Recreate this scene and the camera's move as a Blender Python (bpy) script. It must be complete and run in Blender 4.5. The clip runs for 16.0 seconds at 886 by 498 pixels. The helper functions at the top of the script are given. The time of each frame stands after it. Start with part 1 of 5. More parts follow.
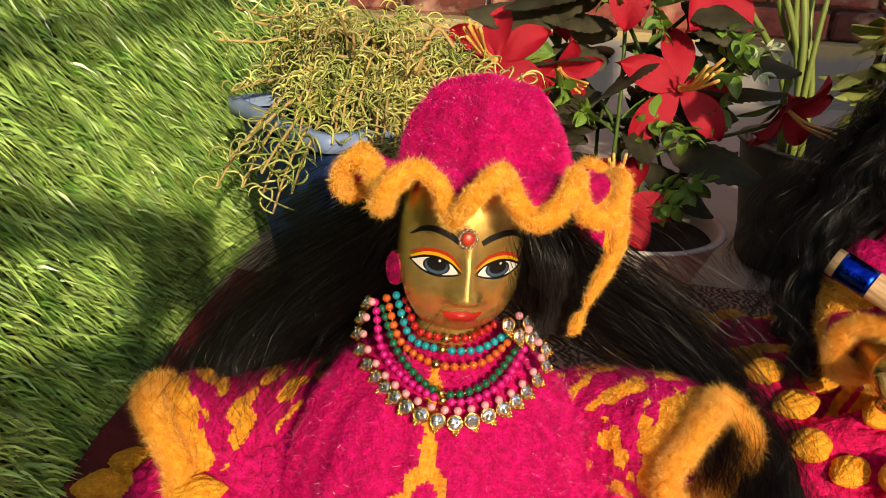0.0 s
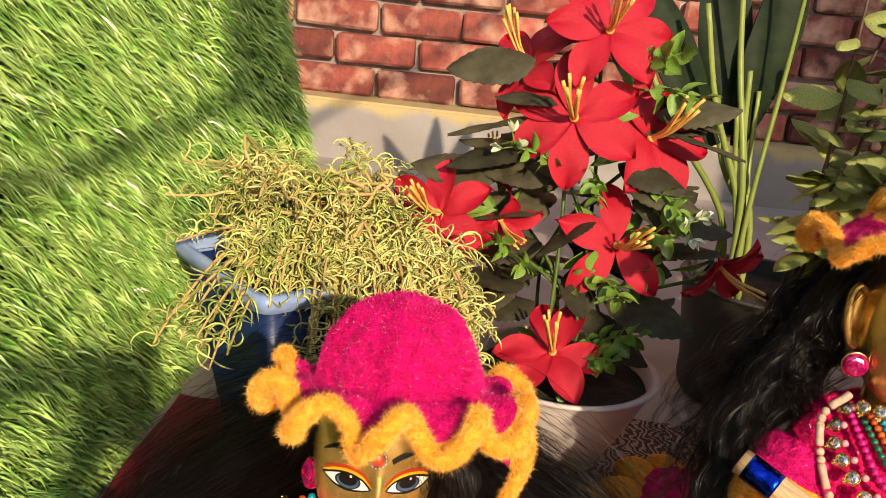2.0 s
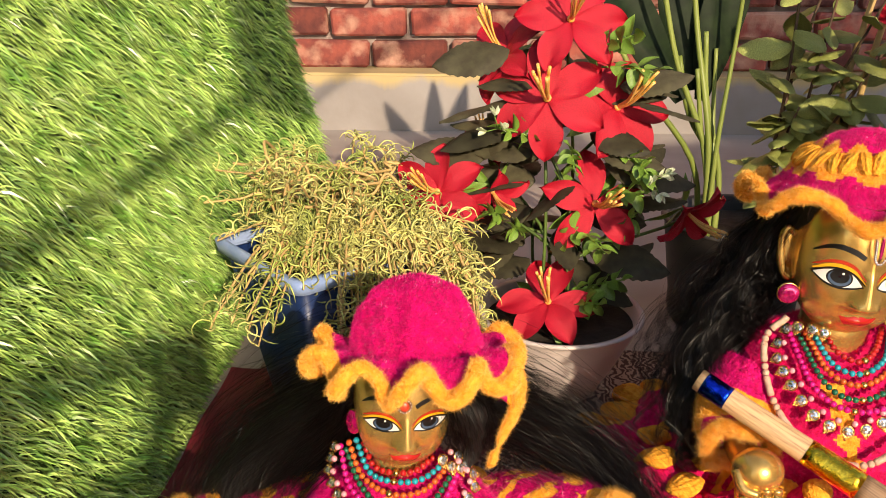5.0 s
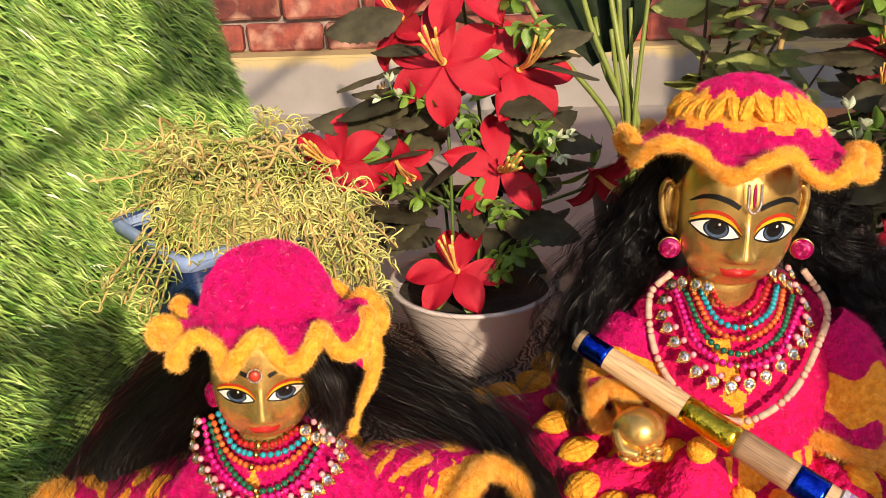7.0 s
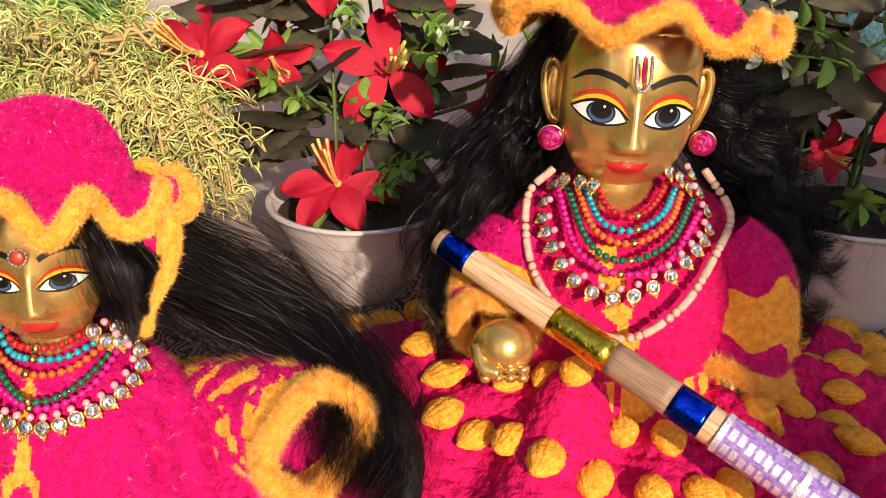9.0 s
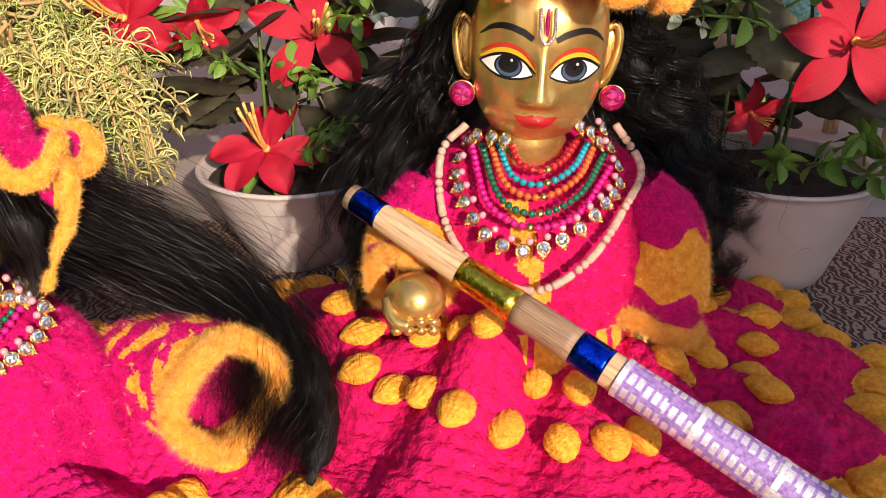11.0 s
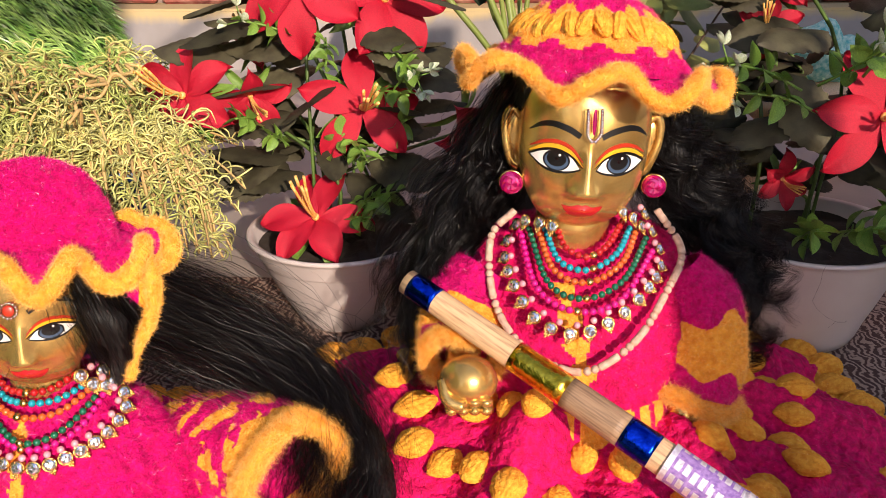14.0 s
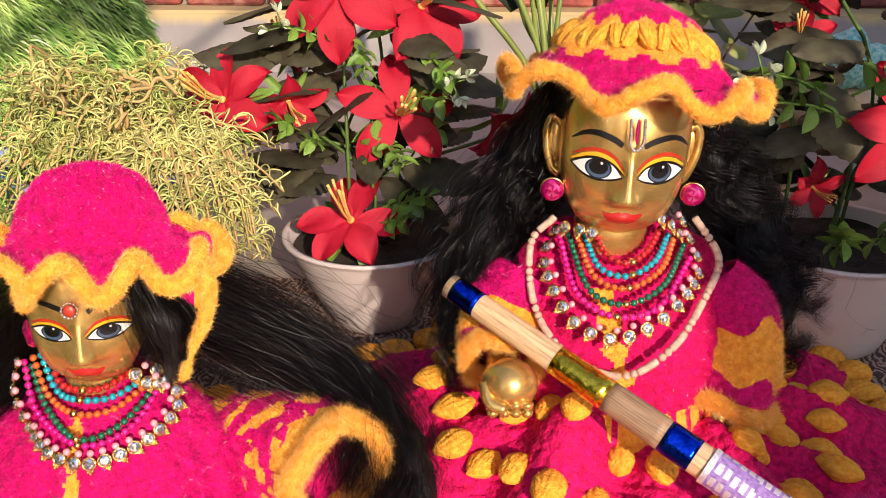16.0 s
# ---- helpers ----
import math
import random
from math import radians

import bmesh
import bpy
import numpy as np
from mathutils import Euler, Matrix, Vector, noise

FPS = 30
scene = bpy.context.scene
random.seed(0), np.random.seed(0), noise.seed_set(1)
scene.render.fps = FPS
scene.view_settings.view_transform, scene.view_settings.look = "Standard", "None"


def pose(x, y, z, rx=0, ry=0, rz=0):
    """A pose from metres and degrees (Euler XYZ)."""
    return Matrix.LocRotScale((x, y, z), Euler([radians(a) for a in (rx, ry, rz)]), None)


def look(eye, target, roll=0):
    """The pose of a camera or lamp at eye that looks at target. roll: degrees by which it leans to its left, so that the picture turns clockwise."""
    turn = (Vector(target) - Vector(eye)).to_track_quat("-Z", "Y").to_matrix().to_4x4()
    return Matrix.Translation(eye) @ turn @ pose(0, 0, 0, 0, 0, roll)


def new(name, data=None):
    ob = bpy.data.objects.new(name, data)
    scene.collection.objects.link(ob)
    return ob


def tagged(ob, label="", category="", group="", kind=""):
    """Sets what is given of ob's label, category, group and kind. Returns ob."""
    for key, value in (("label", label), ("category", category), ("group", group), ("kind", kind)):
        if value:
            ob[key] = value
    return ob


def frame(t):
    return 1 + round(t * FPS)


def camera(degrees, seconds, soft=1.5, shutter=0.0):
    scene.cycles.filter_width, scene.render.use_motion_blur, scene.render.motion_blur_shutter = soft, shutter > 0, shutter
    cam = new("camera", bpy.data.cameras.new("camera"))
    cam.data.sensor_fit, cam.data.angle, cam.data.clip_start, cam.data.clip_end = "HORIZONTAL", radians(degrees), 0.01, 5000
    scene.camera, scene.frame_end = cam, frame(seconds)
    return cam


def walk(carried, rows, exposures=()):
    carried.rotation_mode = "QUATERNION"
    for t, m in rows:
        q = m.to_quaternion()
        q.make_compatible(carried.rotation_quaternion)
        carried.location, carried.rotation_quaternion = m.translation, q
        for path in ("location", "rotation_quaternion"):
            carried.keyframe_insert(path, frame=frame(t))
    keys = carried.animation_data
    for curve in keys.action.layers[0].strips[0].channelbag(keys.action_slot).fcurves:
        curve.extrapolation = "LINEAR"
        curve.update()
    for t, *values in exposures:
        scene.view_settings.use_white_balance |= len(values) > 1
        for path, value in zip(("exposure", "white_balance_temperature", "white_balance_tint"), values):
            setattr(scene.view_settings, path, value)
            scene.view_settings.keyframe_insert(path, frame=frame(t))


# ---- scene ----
cam = camera(54.7, 16.0, soft=0.5)
PATH = [
    (0, (0.034, -0.028, 0.336), (-0.051, 1.839, -0.376), 3.8),
    (0.5, (0.041, -0.035, 0.369), (-0.034, 1.841, -0.322), 4.2),
    (1, (0.045, -0.026, 0.408), (-0.012, 1.87, -0.228), 5.3),
    (1.5, (0.063, -0.011, 0.425), (0.021, 1.899, -0.169), 6.5),
    (2, (0.056, -0.014, 0.423), (0.017, 1.893, -0.18), 6.2),
    (2.5, (0.049, -0.031, 0.442), (0.018, 1.867, -0.188), 5.6),
    (3, (0.039, -0.054, 0.431), (0.007, 1.832, -0.236), 4.6),
    (3.2, (0.038, -0.055, 0.435), (0.003, 1.823, -0.253), 4.1),
    (5.3, (0.082, -0.119, 0.497), (0.01, 1.744, -0.226), -0.0),
    (5.5, (0.092, -0.12, 0.504), (0.017, 1.746, -0.212), -0.1),
    (6, (0.114, -0.115, 0.498), (0.037, 1.752, -0.216), -0.7),
    (6.5, (0.143, -0.107, 0.477), (0.068, 1.754, -0.252), -1.4),
    (7, (0.162, -0.1, 0.46), (0.092, 1.753, -0.289), -2.0),
    (7.5, (0.187, -0.093, 0.444), (0.137, 1.753, -0.325), -2.2),
    (8, (0.214, -0.079, 0.42), (0.183, 1.762, -0.36), -1.8),
    (8.5, (0.229, -0.058, 0.398), (0.21, 1.78, -0.39), -0.7),
    (9, (0.237, -0.035, 0.373), (0.24, 1.797, -0.43), 0.5),
    (9.5, (0.25, -0.021, 0.347), (0.281, 1.807, -0.465), 1.0),
    (9.7, (0.257, -0.013, 0.346), (0.29, 1.809, -0.478), 0.7),
    (11.8, (0.274, -0.061, 0.388), (0.353, 1.753, -0.45), 0.9),
    (12, (0.274, -0.061, 0.397), (0.347, 1.756, -0.435), 0.7),
    (12.5, (0.259, -0.059, 0.402), (0.304, 1.761, -0.426), 0.2),
    (13, (0.255, -0.058, 0.404), (0.275, 1.764, -0.42), -0.1),
    (13.5, (0.253, -0.055, 0.406), (0.271, 1.772, -0.408), -0.1),
    (14, (0.252, -0.055, 0.408), (0.276, 1.779, -0.389), -0.0),
    (14.5, (0.249, -0.053, 0.411), (0.27, 1.786, -0.376), -0.1),
    (15, (0.246, -0.053, 0.413), (0.266, 1.788, -0.367), 0.1),
    (15.5, (0.239, -0.058, 0.413), (0.257, 1.781, -0.373), 0.4),
    (16, (0.231, -0.064, 0.415), (0.231, 1.771, -0.381), 0.3),
]
walk(cam, [(t, look(eye, target, roll)) for t, eye, target, roll in PATH], [(0.0, 0.12, 7300, 8), (0.6, 0.14, 7300, 8), (1.5, 0.50, 7200, 12), (2.0, 0.55, 7200, 12), (2.5, 0.70, 7150, 12), (3.1, 0.79, 7100, 12), (5.3, 0.56, 7150, 14), (6.0, 0.54, 7150, 14), (8.5, 0.57, 6650, 18), (12.5, 0.61, 6350, 20), (16.0, 0.62, 6350, 20)])

# ---- light ----
SUN_DIR = Vector((0.5, -1.5, 0.632))          # from the place towards the sun
world = bpy.data.worlds.new("sky")
scene.world = world
world.use_nodes = True
wn = world.node_tree.nodes
sky = wn.new("ShaderNodeTexSky")
sky.sky_type, sky.sun_disc = "NISHITA", False
sky.sun_elevation = math.atan2(SUN_DIR.z, math.hypot(SUN_DIR.x, SUN_DIR.y))
sky.sun_rotation = math.atan2(SUN_DIR.x, SUN_DIR.y)
world.node_tree.links.new(sky.outputs[0], wn["Background"].inputs[0])
wn["Background"].inputs[1].default_value = 0.152
sun = new("sun", bpy.data.lights.new("sun", "SUN"))
sun.data.energy, sun.data.angle, sun.data.color = 3.6, radians(0.7), (1.0, 0.86, 0.66)
sun.matrix_world = look(SUN_DIR * 4, (0, 0, 0))

# ---- materials ----
def mat(name, color, rough=0.6, metal=0.0, color2=None, scale=40.0, bump=0.0, bump_scale=200.0, sheen=0.0, spec=0.5,
        trans=0.0, coat=0.0, detail=4.0, stretch=None, island=0.0, subsurface=0.0, contrast=(0.35, 0.65), per_object=0.0):
    """A surface with a two-scale mottle between two colours, fine relief and optional shift of value per piece."""
    m = bpy.data.materials.new(name)
    m.use_nodes = True
    nt = m.node_tree
    n, l = nt.nodes, nt.links
    b = n["Principled BSDF"]
    b.inputs["Roughness"].default_value = rough
    b.inputs["Metallic"].default_value = metal
    b.inputs["Specular IOR Level"].default_value = spec
    b.inputs["Transmission Weight"].default_value = trans
    b.inputs["Coat Weight"].default_value = coat
    b.inputs["Subsurface Weight"].default_value = subsurface
    b.inputs["Subsurface Radius"].default_value = (0.004, 0.002, 0.001)
    b.inputs["Sheen Weight"].default_value = sheen
    b.inputs["Sheen Roughness"].default_value = 0.4
    b.inputs["Sheen Tint"].default_value = (*color, 1)
    tc = n.new("ShaderNodeTexCoord")
    vec = tc.outputs["Object"]
    if stretch:
        mp = n.new("ShaderNodeMapping")
        mp.inputs["Scale"].default_value = stretch
        l.new(vec, mp.inputs[0])
        vec = mp.outputs[0]
    c2 = color2 or tuple(c * 0.75 for c in color)
    tex = n.new("ShaderNodeTexNoise")
    tex.inputs["Scale"].default_value, tex.inputs["Detail"].default_value = scale, detail
    l.new(vec, tex.inputs["Vector"])
    ramp = n.new("ShaderNodeValToRGB")
    ramp.color_ramp.elements[0].position, ramp.color_ramp.elements[1].position = contrast
    ramp.color_ramp.elements[0].color, ramp.color_ramp.elements[1].color = (*c2, 1), (*color, 1)
    l.new(tex.outputs["Fac"], ramp.inputs[0])
    out = ramp.outputs[0]
    rnd = None
    if island:
        g = n.new("ShaderNodeNewGeometry")
        rnd, amount = g.outputs["Random Per Island"], island
    elif per_object:
        g = n.new("ShaderNodeObjectInfo")
        rnd, amount = g.outputs["Random"], per_object
    if rnd:
        mr = n.new("ShaderNodeMapRange")
        mr.inputs["To Min"].default_value, mr.inputs["To Max"].default_value = 1 - amount, 1 + amount
        l.new(rnd, mr.inputs[0])
        hsv = n.new("ShaderNodeHueSaturation")
        l.new(mr.outputs[0], hsv.inputs["Value"])
        l.new(out, hsv.inputs["Color"])
        out = hsv.outputs[0]
    l.new(out, b.inputs["Base Color"])
    if bump:
        bt = n.new("ShaderNodeTexNoise")
        bt.inputs["Scale"].default_value, bt.inputs["Detail"].default_value = bump_scale, 6
        l.new(vec, bt.inputs["Vector"])
        bp = n.new("ShaderNodeBump")
        bp.inputs["Strength"].default_value, bp.inputs["Distance"].default_value = bump, 0.002
        l.new(bt.outputs["Fac"], bp.inputs["Height"])
        l.new(bp.outputs[0], b.inputs["Normal"])
    return m


MAGENTA, ORANGE = (0.74, 0.003, 0.185), (0.98, 0.48, 0.05)
wool_pink = mat("pink wool", MAGENTA, 0.8, color2=(0.48, 0.002, 0.085), scale=260, bump=1.0, bump_scale=600, sheen=0.12, spec=0.25)
wool_orange = mat("orange wool", ORANGE, 0.8, color2=(0.84, 0.30, 0.02), scale=260, bump=1.0, bump_scale=600, sheen=0.15, spec=0.25)
fibre_pink = mat("pink wool fibre", (0.86, 0.006, 0.25), 0.3, color2=(0.58, 0.003, 0.13), scale=160, island=0.45, spec=0.6)
fibre_orange = mat("orange wool fibre", (1.0, 0.60, 0.15), 0.5, color2=(0.92, 0.41, 0.05), scale=160, island=0.35)
WOOL = [wool_pink, wool_orange, fibre_pink, fibre_orange]
# the same pink yarn, with the redder tone of shade put into its colour
shade_pink = mat("deep magenta wool", (0.80, 0.004, 0.135), 0.8, color2=(0.46, 0.002, 0.06), scale=200, bump=1.0, bump_scale=500, sheen=0.12, spec=0.25)
shade_fibre = mat("shade-toned pink wool fibre", (0.86, 0.007, 0.20), 0.28, color2=(0.54, 0.003, 0.09), scale=160, island=0.45, spec=0.6)
SHADE_WOOL = [shade_pink, wool_orange, shade_fibre, fibre_orange]
brass = mat("polished brass", (0.80, 0.53, 0.18), 0.26, 0.78, color2=(0.60, 0.36, 0.10), scale=55, bump=0.16, bump_scale=70, detail=7)
paint_black = mat("black enamel", (0.006, 0.005, 0.005), 0.35, coat=0.3)
paint_white = mat("white enamel", (0.82, 0.80, 0.76), 0.3, color2=(0.78, 0.72, 0.68), coat=0.3)
paint_blue = mat("grey-blue enamel", (0.06, 0.10, 0.17), 0.3, coat=0.4)
paint_yellow = mat("yellow enamel", (0.86, 0.44, 0.02), 0.35, coat=0.3)
paint_red = mat("red enamel", (0.50, 0.035, 0.012), 0.35, coat=0.3)
paint_lip = mat("lip red enamel", (0.52, 0.016, 0.020), 0.28, coat=0.5)
hair_black = mat("black synthetic hair", (0.005, 0.004, 0.004), 0.33, color2=(0.003, 0.002, 0.002), spec=0.16, island=0.5)
hair_core = mat("dense black hair", (0.005, 0.004, 0.004), 0.6, bump=0.9, bump_scale=500, stretch=(1, 1, 0.15))
gold = mat("gold plated metal", (0.90, 0.58, 0.20), 0.22, 1.0)
crystal = mat("foil-backed clear rhinestone", (0.95, 0.95, 0.97), 0.03, 0.95, color2=(0.86, 0.86, 0.9), coat=1.0)
ruby = mat("pink rhinestone", (0.72, 0.005, 0.20), 0.08, 0.6, color2=(0.40, 0.003, 0.10), scale=300, trans=0.0, spec=1.0, coat=1.0)


def bead_mat(name, c, c2=None):
    return mat(name, c, 0.16, 0.12, color2=c2 or tuple(x * 0.8 for x in c), scale=500, coat=0.6)


bead_red = bead_mat("red pearl", (0.50, 0.012, 0.014))
bead_teal = bead_mat("turquoise pearl", (0.005, 0.32, 0.42))
bead_orange = bead_mat("orange pearl", (0.68, 0.12, 0.02))
bead_green = bead_mat("dark green pearl", (0.004, 0.12, 0.06))
bead_pink = bead_mat("hot pink pearl", (0.72, 0.008, 0.24))
bead_pale = bead_mat("pale pink pearl", (0.80, 0.36, 0.42))
tulsi_wood = mat("pale tulsi wood", (0.62, 0.42, 0.31), 0.6, color2=(0.46, 0.28, 0.2), scale=300, bump=0.3, bump_scale=600)
bamboo = mat("bamboo", (0.70, 0.46, 0.25), 0.42, color2=(0.34, 0.19, 0.10), scale=9, stretch=(60, 60, 4), bump=0.2, bump_scale=12, coat=0.1, contrast=(0.28, 0.52), detail=8)
bamboo_worn = mat("worn bamboo", (0.34, 0.21, 0.12), 0.5, color2=(0.14, 0.08, 0.045), scale=12, stretch=(70, 70, 4), bump=0.3, bump_scale=12, contrast=(0.25, 0.55), detail=8)
foil_blue = mat("blue holographic foil", (0.01, 0.07, 0.75), 0.12, 1.0, color2=(0.0, 0.02, 0.35), scale=220, bump=0.5, bump_scale=160)
foil_gold = mat("gold holographic foil", (0.95, 0.62, 0.06), 0.12, 1.0, color2=(0.75, 0.42, 0.02), scale=220, bump=0.5, bump_scale=160)
ribbon_purple = mat("purple woven ribbon", (0.40, 0.25, 0.56), 0.5, color2=(0.22, 0.11, 0.38), scale=400, bump=0.4, bump_scale=900)
ribbon_silver = mat("silver thread", (0.86, 0.82, 0.85), 0.35, 0.5, color2=(0.66, 0.58, 0.66), scale=500, bump=0.4, bump_scale=700)
grass_blade = mat("artificial turf blade", (0.47, 0.66, 0.18), 0.32, color2=(0.15, 0.33, 0.055), scale=34, island=0.5, spec=0.6)
turf_back = mat("turf backing", (0.03, 0.075, 0.012), 0.95, color2=(0.015, 0.04, 0.006), scale=80, bump=0.8, bump_scale=300)
petal_red = mat("red cloth petal", (0.52, 0.003, 0.026), 0.6, color2=(0.36, 0.002, 0.018), scale=60, bump=0.35, bump_scale=500, sheen=0.25)
stamen_mat = mat("yellow plastic stamen", (0.80, 0.36, 0.03), 0.5, color2=(0.86, 0.55, 0.22), scale=30)
leaf_dark = mat("dark cloth leaf", (0.085, 0.078, 0.044), 0.6, spec=0.2, color2=(0.048, 0.041, 0.025), scale=5, bump=0.2, bump_scale=60, per_object=0.45)
leaf_lime = mat("lime plastic sprig", (0.20, 0.33, 0.05), 0.5, color2=(0.11, 0.22, 0.03), scale=60, island=0.3)
bud_white = mat("white plastic bud", (0.70, 0.72, 0.60), 0.5, color2=(0.42, 0.52, 0.26), scale=60)
stem_green = mat("green stem", (0.09, 0.16, 0.025), 0.55, color2=(0.05, 0.09, 0.015), scale=40)
leaf_tulsi = mat("tulsi leaf", (0.33, 0.36, 0.10), 0.5, color2=(0.19, 0.22, 0.05), scale=50, bump=0.4, bump_scale=250, per_object=0.3)
twig_brown = mat("woody twig", (0.15, 0.09, 0.05), 0.8, color2=(0.08, 0.045, 0.03), scale=60, bump=0.5)
moss_leaf = mat("dry yellow-green succulent leaf", (0.66, 0.60, 0.22), 0.45, color2=(0.27, 0.34, 0.07), scale=16, island=0.5)
moss_twig = mat("straw coloured stem", (0.60, 0.40, 0.16), 0.7, color2=(0.42, 0.28, 0.10), scale=40, island=0.25)
lily_stem = mat("pale lily stem", (0.27, 0.32, 0.08), 0.45, color2=(0.17, 0.22, 0.04), scale=20, stretch=(1, 1, 0.2))
lily_leaf = mat("dark lily leaf", (0.014, 0.026, 0.009), 0.6, color2=(0.008, 0.015, 0.006), scale=20, stretch=(1, 1, 0.1), spec=0.15)
soil = mat("potting soil", (0.035, 0.024, 0.016), 0.95, scale=100, bump=1.0, bump_scale=150)
pot_white = mat("white plastic pot", (0.62, 0.55, 0.52), 0.35, color2=(0.55, 0.47, 0.44), scale=12, bump=0.05)
pot_blue = mat("dark blue plastic planter", (0.012, 0.035, 0.13), 0.35, color2=(0.008, 0.022, 0.085), scale=14, bump=0.1)
pot_rim_blue = mat("light blue planter rim", (0.34, 0.44, 0.66), 0.4, color2=(0.20, 0.30, 0.58), scale=30, contrast=(0.3, 0.6))
pot_black = mat("dark grey nursery pot", (0.05, 0.043, 0.038), 0.55, color2=(0.03, 0.026, 0.024), scale=14, bump=0.1)
velvet = mat("maroon velvet", (0.16, 0.006, 0.014), 0.8, color2=(0.09, 0.003, 0.008), scale=40, sheen=0.4, bump=0.6, bump_scale=500)
stone_floor = mat("pale stone floor", (0.42, 0.36, 0.31), 0.7, color2=(0.32, 0.27, 0.23), scale=5, bump=0.25, bump_scale=120, detail=9)
mortar = mat("brick mortar", (0.36, 0.29, 0.26), 0.9, color2=(0.24, 0.18, 0.16), scale=25, bump=0.7, bump_scale=150)
plaster = mat("cream plaster of unseen shade walls", (0.62, 0.54, 0.45), 0.85, color2=(0.54, 0.46, 0.38), scale=3, bump=0.2, bump_scale=80)
teal_cloth = mat("turquoise cloth", (0.08, 0.42, 0.40), 0.7, color2=(0.45, 0.68, 0.60), scale=110, bump=1.0, bump_scale=200)


def ledge_material():
    m = mat("weathered concrete ledge", (0.33, 0.30, 0.28), 0.8, color2=(0.25, 0.22, 0.20), scale=6, bump=0.3, bump_scale=90, detail=9)
    n, l = m.node_tree.nodes, m.node_tree.links
    b = n["Principled BSDF"]
    base = b.inputs["Base Color"].links[0].from_socket
    tc = n.new("ShaderNodeTexCoord")
    sep = n.new("ShaderNodeSeparateXYZ")
    l.new(tc.outputs["Object"], sep.inputs[0])
    drip = n.new("ShaderNodeTexNoise")
    drip.inputs["Scale"].default_value, drip.inputs["Detail"].default_value = 9, 6
    mp = n.new("ShaderNodeMapping")
    mp.inputs["Scale"].default_value = (1.6, 1, 0.25)
    l.new(tc.outputs["Object"], mp.inputs[0])
    l.new(mp.outputs[0], drip.inputs["Vector"])
    add = n.new("ShaderNodeMath")
    add.operation = "MULTIPLY_ADD"
    add.inputs[1].default_value = 0.075
    l.new(drip.outputs["Fac"], add.inputs[0])
    l.new(sep.outputs["Z"], add.inputs[2])
    mr = n.new("ShaderNodeMapRange")
    mr.inputs["From Min"].default_value, mr.inputs["From Max"].default_value = 0.145, 0.165
    l.new(add.outputs[0], mr.inputs[0])
    mix = n.new("ShaderNodeMix")
    mix.data_type = "RGBA"
    l.new(mr.outputs[0], mix.inputs["Factor"])
    l.new(base, mix.inputs["A"])
    mix.inputs["B"].default_value = (0.48, 0.36, 0.17, 1)
    l.new(mix.outputs["Result"], b.inputs["Base Color"])
    return m


def brick_material():
    m = mat("weathered red brick", (0.33, 0.075, 0.05), 0.85, color2=(0.15, 0.035, 0.03), scale=28, bump=0.9, bump_scale=120, detail=8, per_object=0.55)
    n, l = m.node_tree.nodes, m.node_tree.links
    b = n["Principled BSDF"]
    base = b.inputs["Base Color"].links[0].from_socket
    tc, info = n.new("ShaderNodeTexCoord"), n.new("ShaderNodeObjectInfo")
    tex = n.new("ShaderNodeTexNoise")
    tex.noise_dimensions = "4D"
    tex.inputs["Scale"].default_value, tex.inputs["Detail"].default_value = 16, 7
    l.new(tc.outputs["Object"], tex.inputs["Vector"])
    w = n.new("ShaderNodeMath")
    w.operation, w.inputs[1].default_value = "MULTIPLY", 40
    l.new(info.outputs["Random"], w.inputs[0])
    l.new(w.outputs[0], tex.inputs["W"])
    ramp = n.new("ShaderNodeValToRGB")
    ramp.color_ramp.elements[0].position, ramp.color_ramp.elements[1].position = 0.48, 0.66
    l.new(tex.outputs["Fac"], ramp.inputs[0])
    mix = n.new("ShaderNodeMix")
    mix.data_type = "RGBA"
    l.new(ramp.outputs[0], mix.inputs["Factor"])
    l.new(base, mix.inputs["A"])
    mix.inputs["B"].default_value = (0.50, 0.27, 0.19, 1)
    l.new(mix.outputs["Result"], b.inputs["Base Color"])
    return m


def cloth_material():
    """Printed cloth: dark brown veins that branch over a pale pinkish ground."""
    m = mat("brown branch-printed cloth", (0.5, 0.4, 0.34), 0.85, bump=0.5, bump_scale=600)
    n, l = m.node_tree.nodes, m.node_tree.links
    b = n["Principled BSDF"]
    tc = n.new("ShaderNodeTexCoord")
    wv = n.new("ShaderNodeTexWave")
    wv.inputs["Scale"].default_value, wv.inputs["Distortion"].default_value = 42, 16
    wv.inputs["Detail"].default_value, wv.inputs["Detail Scale"].default_value = 6, 1.4
    l.new(tc.outputs["Object"], wv.inputs["Vector"])
    ramp = n.new("ShaderNodeValToRGB")
    ramp.color_ramp.elements[0].position, ramp.color_ramp.elements[1].position = 0.42, 0.70
    ramp.color_ramp.elements[0].color, ramp.color_ramp.elements[1].color = (0.060, 0.022, 0.014, 1), (0.36, 0.25, 0.19, 1)
    l.new(wv.outputs["Fac"], ramp.inputs[0])
    l.new(ramp.outputs[0], b.inputs["Base Color"])
    return m


concrete, brick_mat, print_cloth = ledge_material(), brick_material(), cloth_material()

# ---- geometry ----
rng = np.random.default_rng(7)


def join(*geos):
    """Triangle soups (vertices, triangles, material index) as one."""
    vs, ts, ms, k = [], [], [], 0
    for v, t, m in geos:
        vs.append(v), ts.append(t + k), ms.append(m)
        k += len(v)
    return np.concatenate(vs), np.concatenate(ts), np.concatenate(ms)


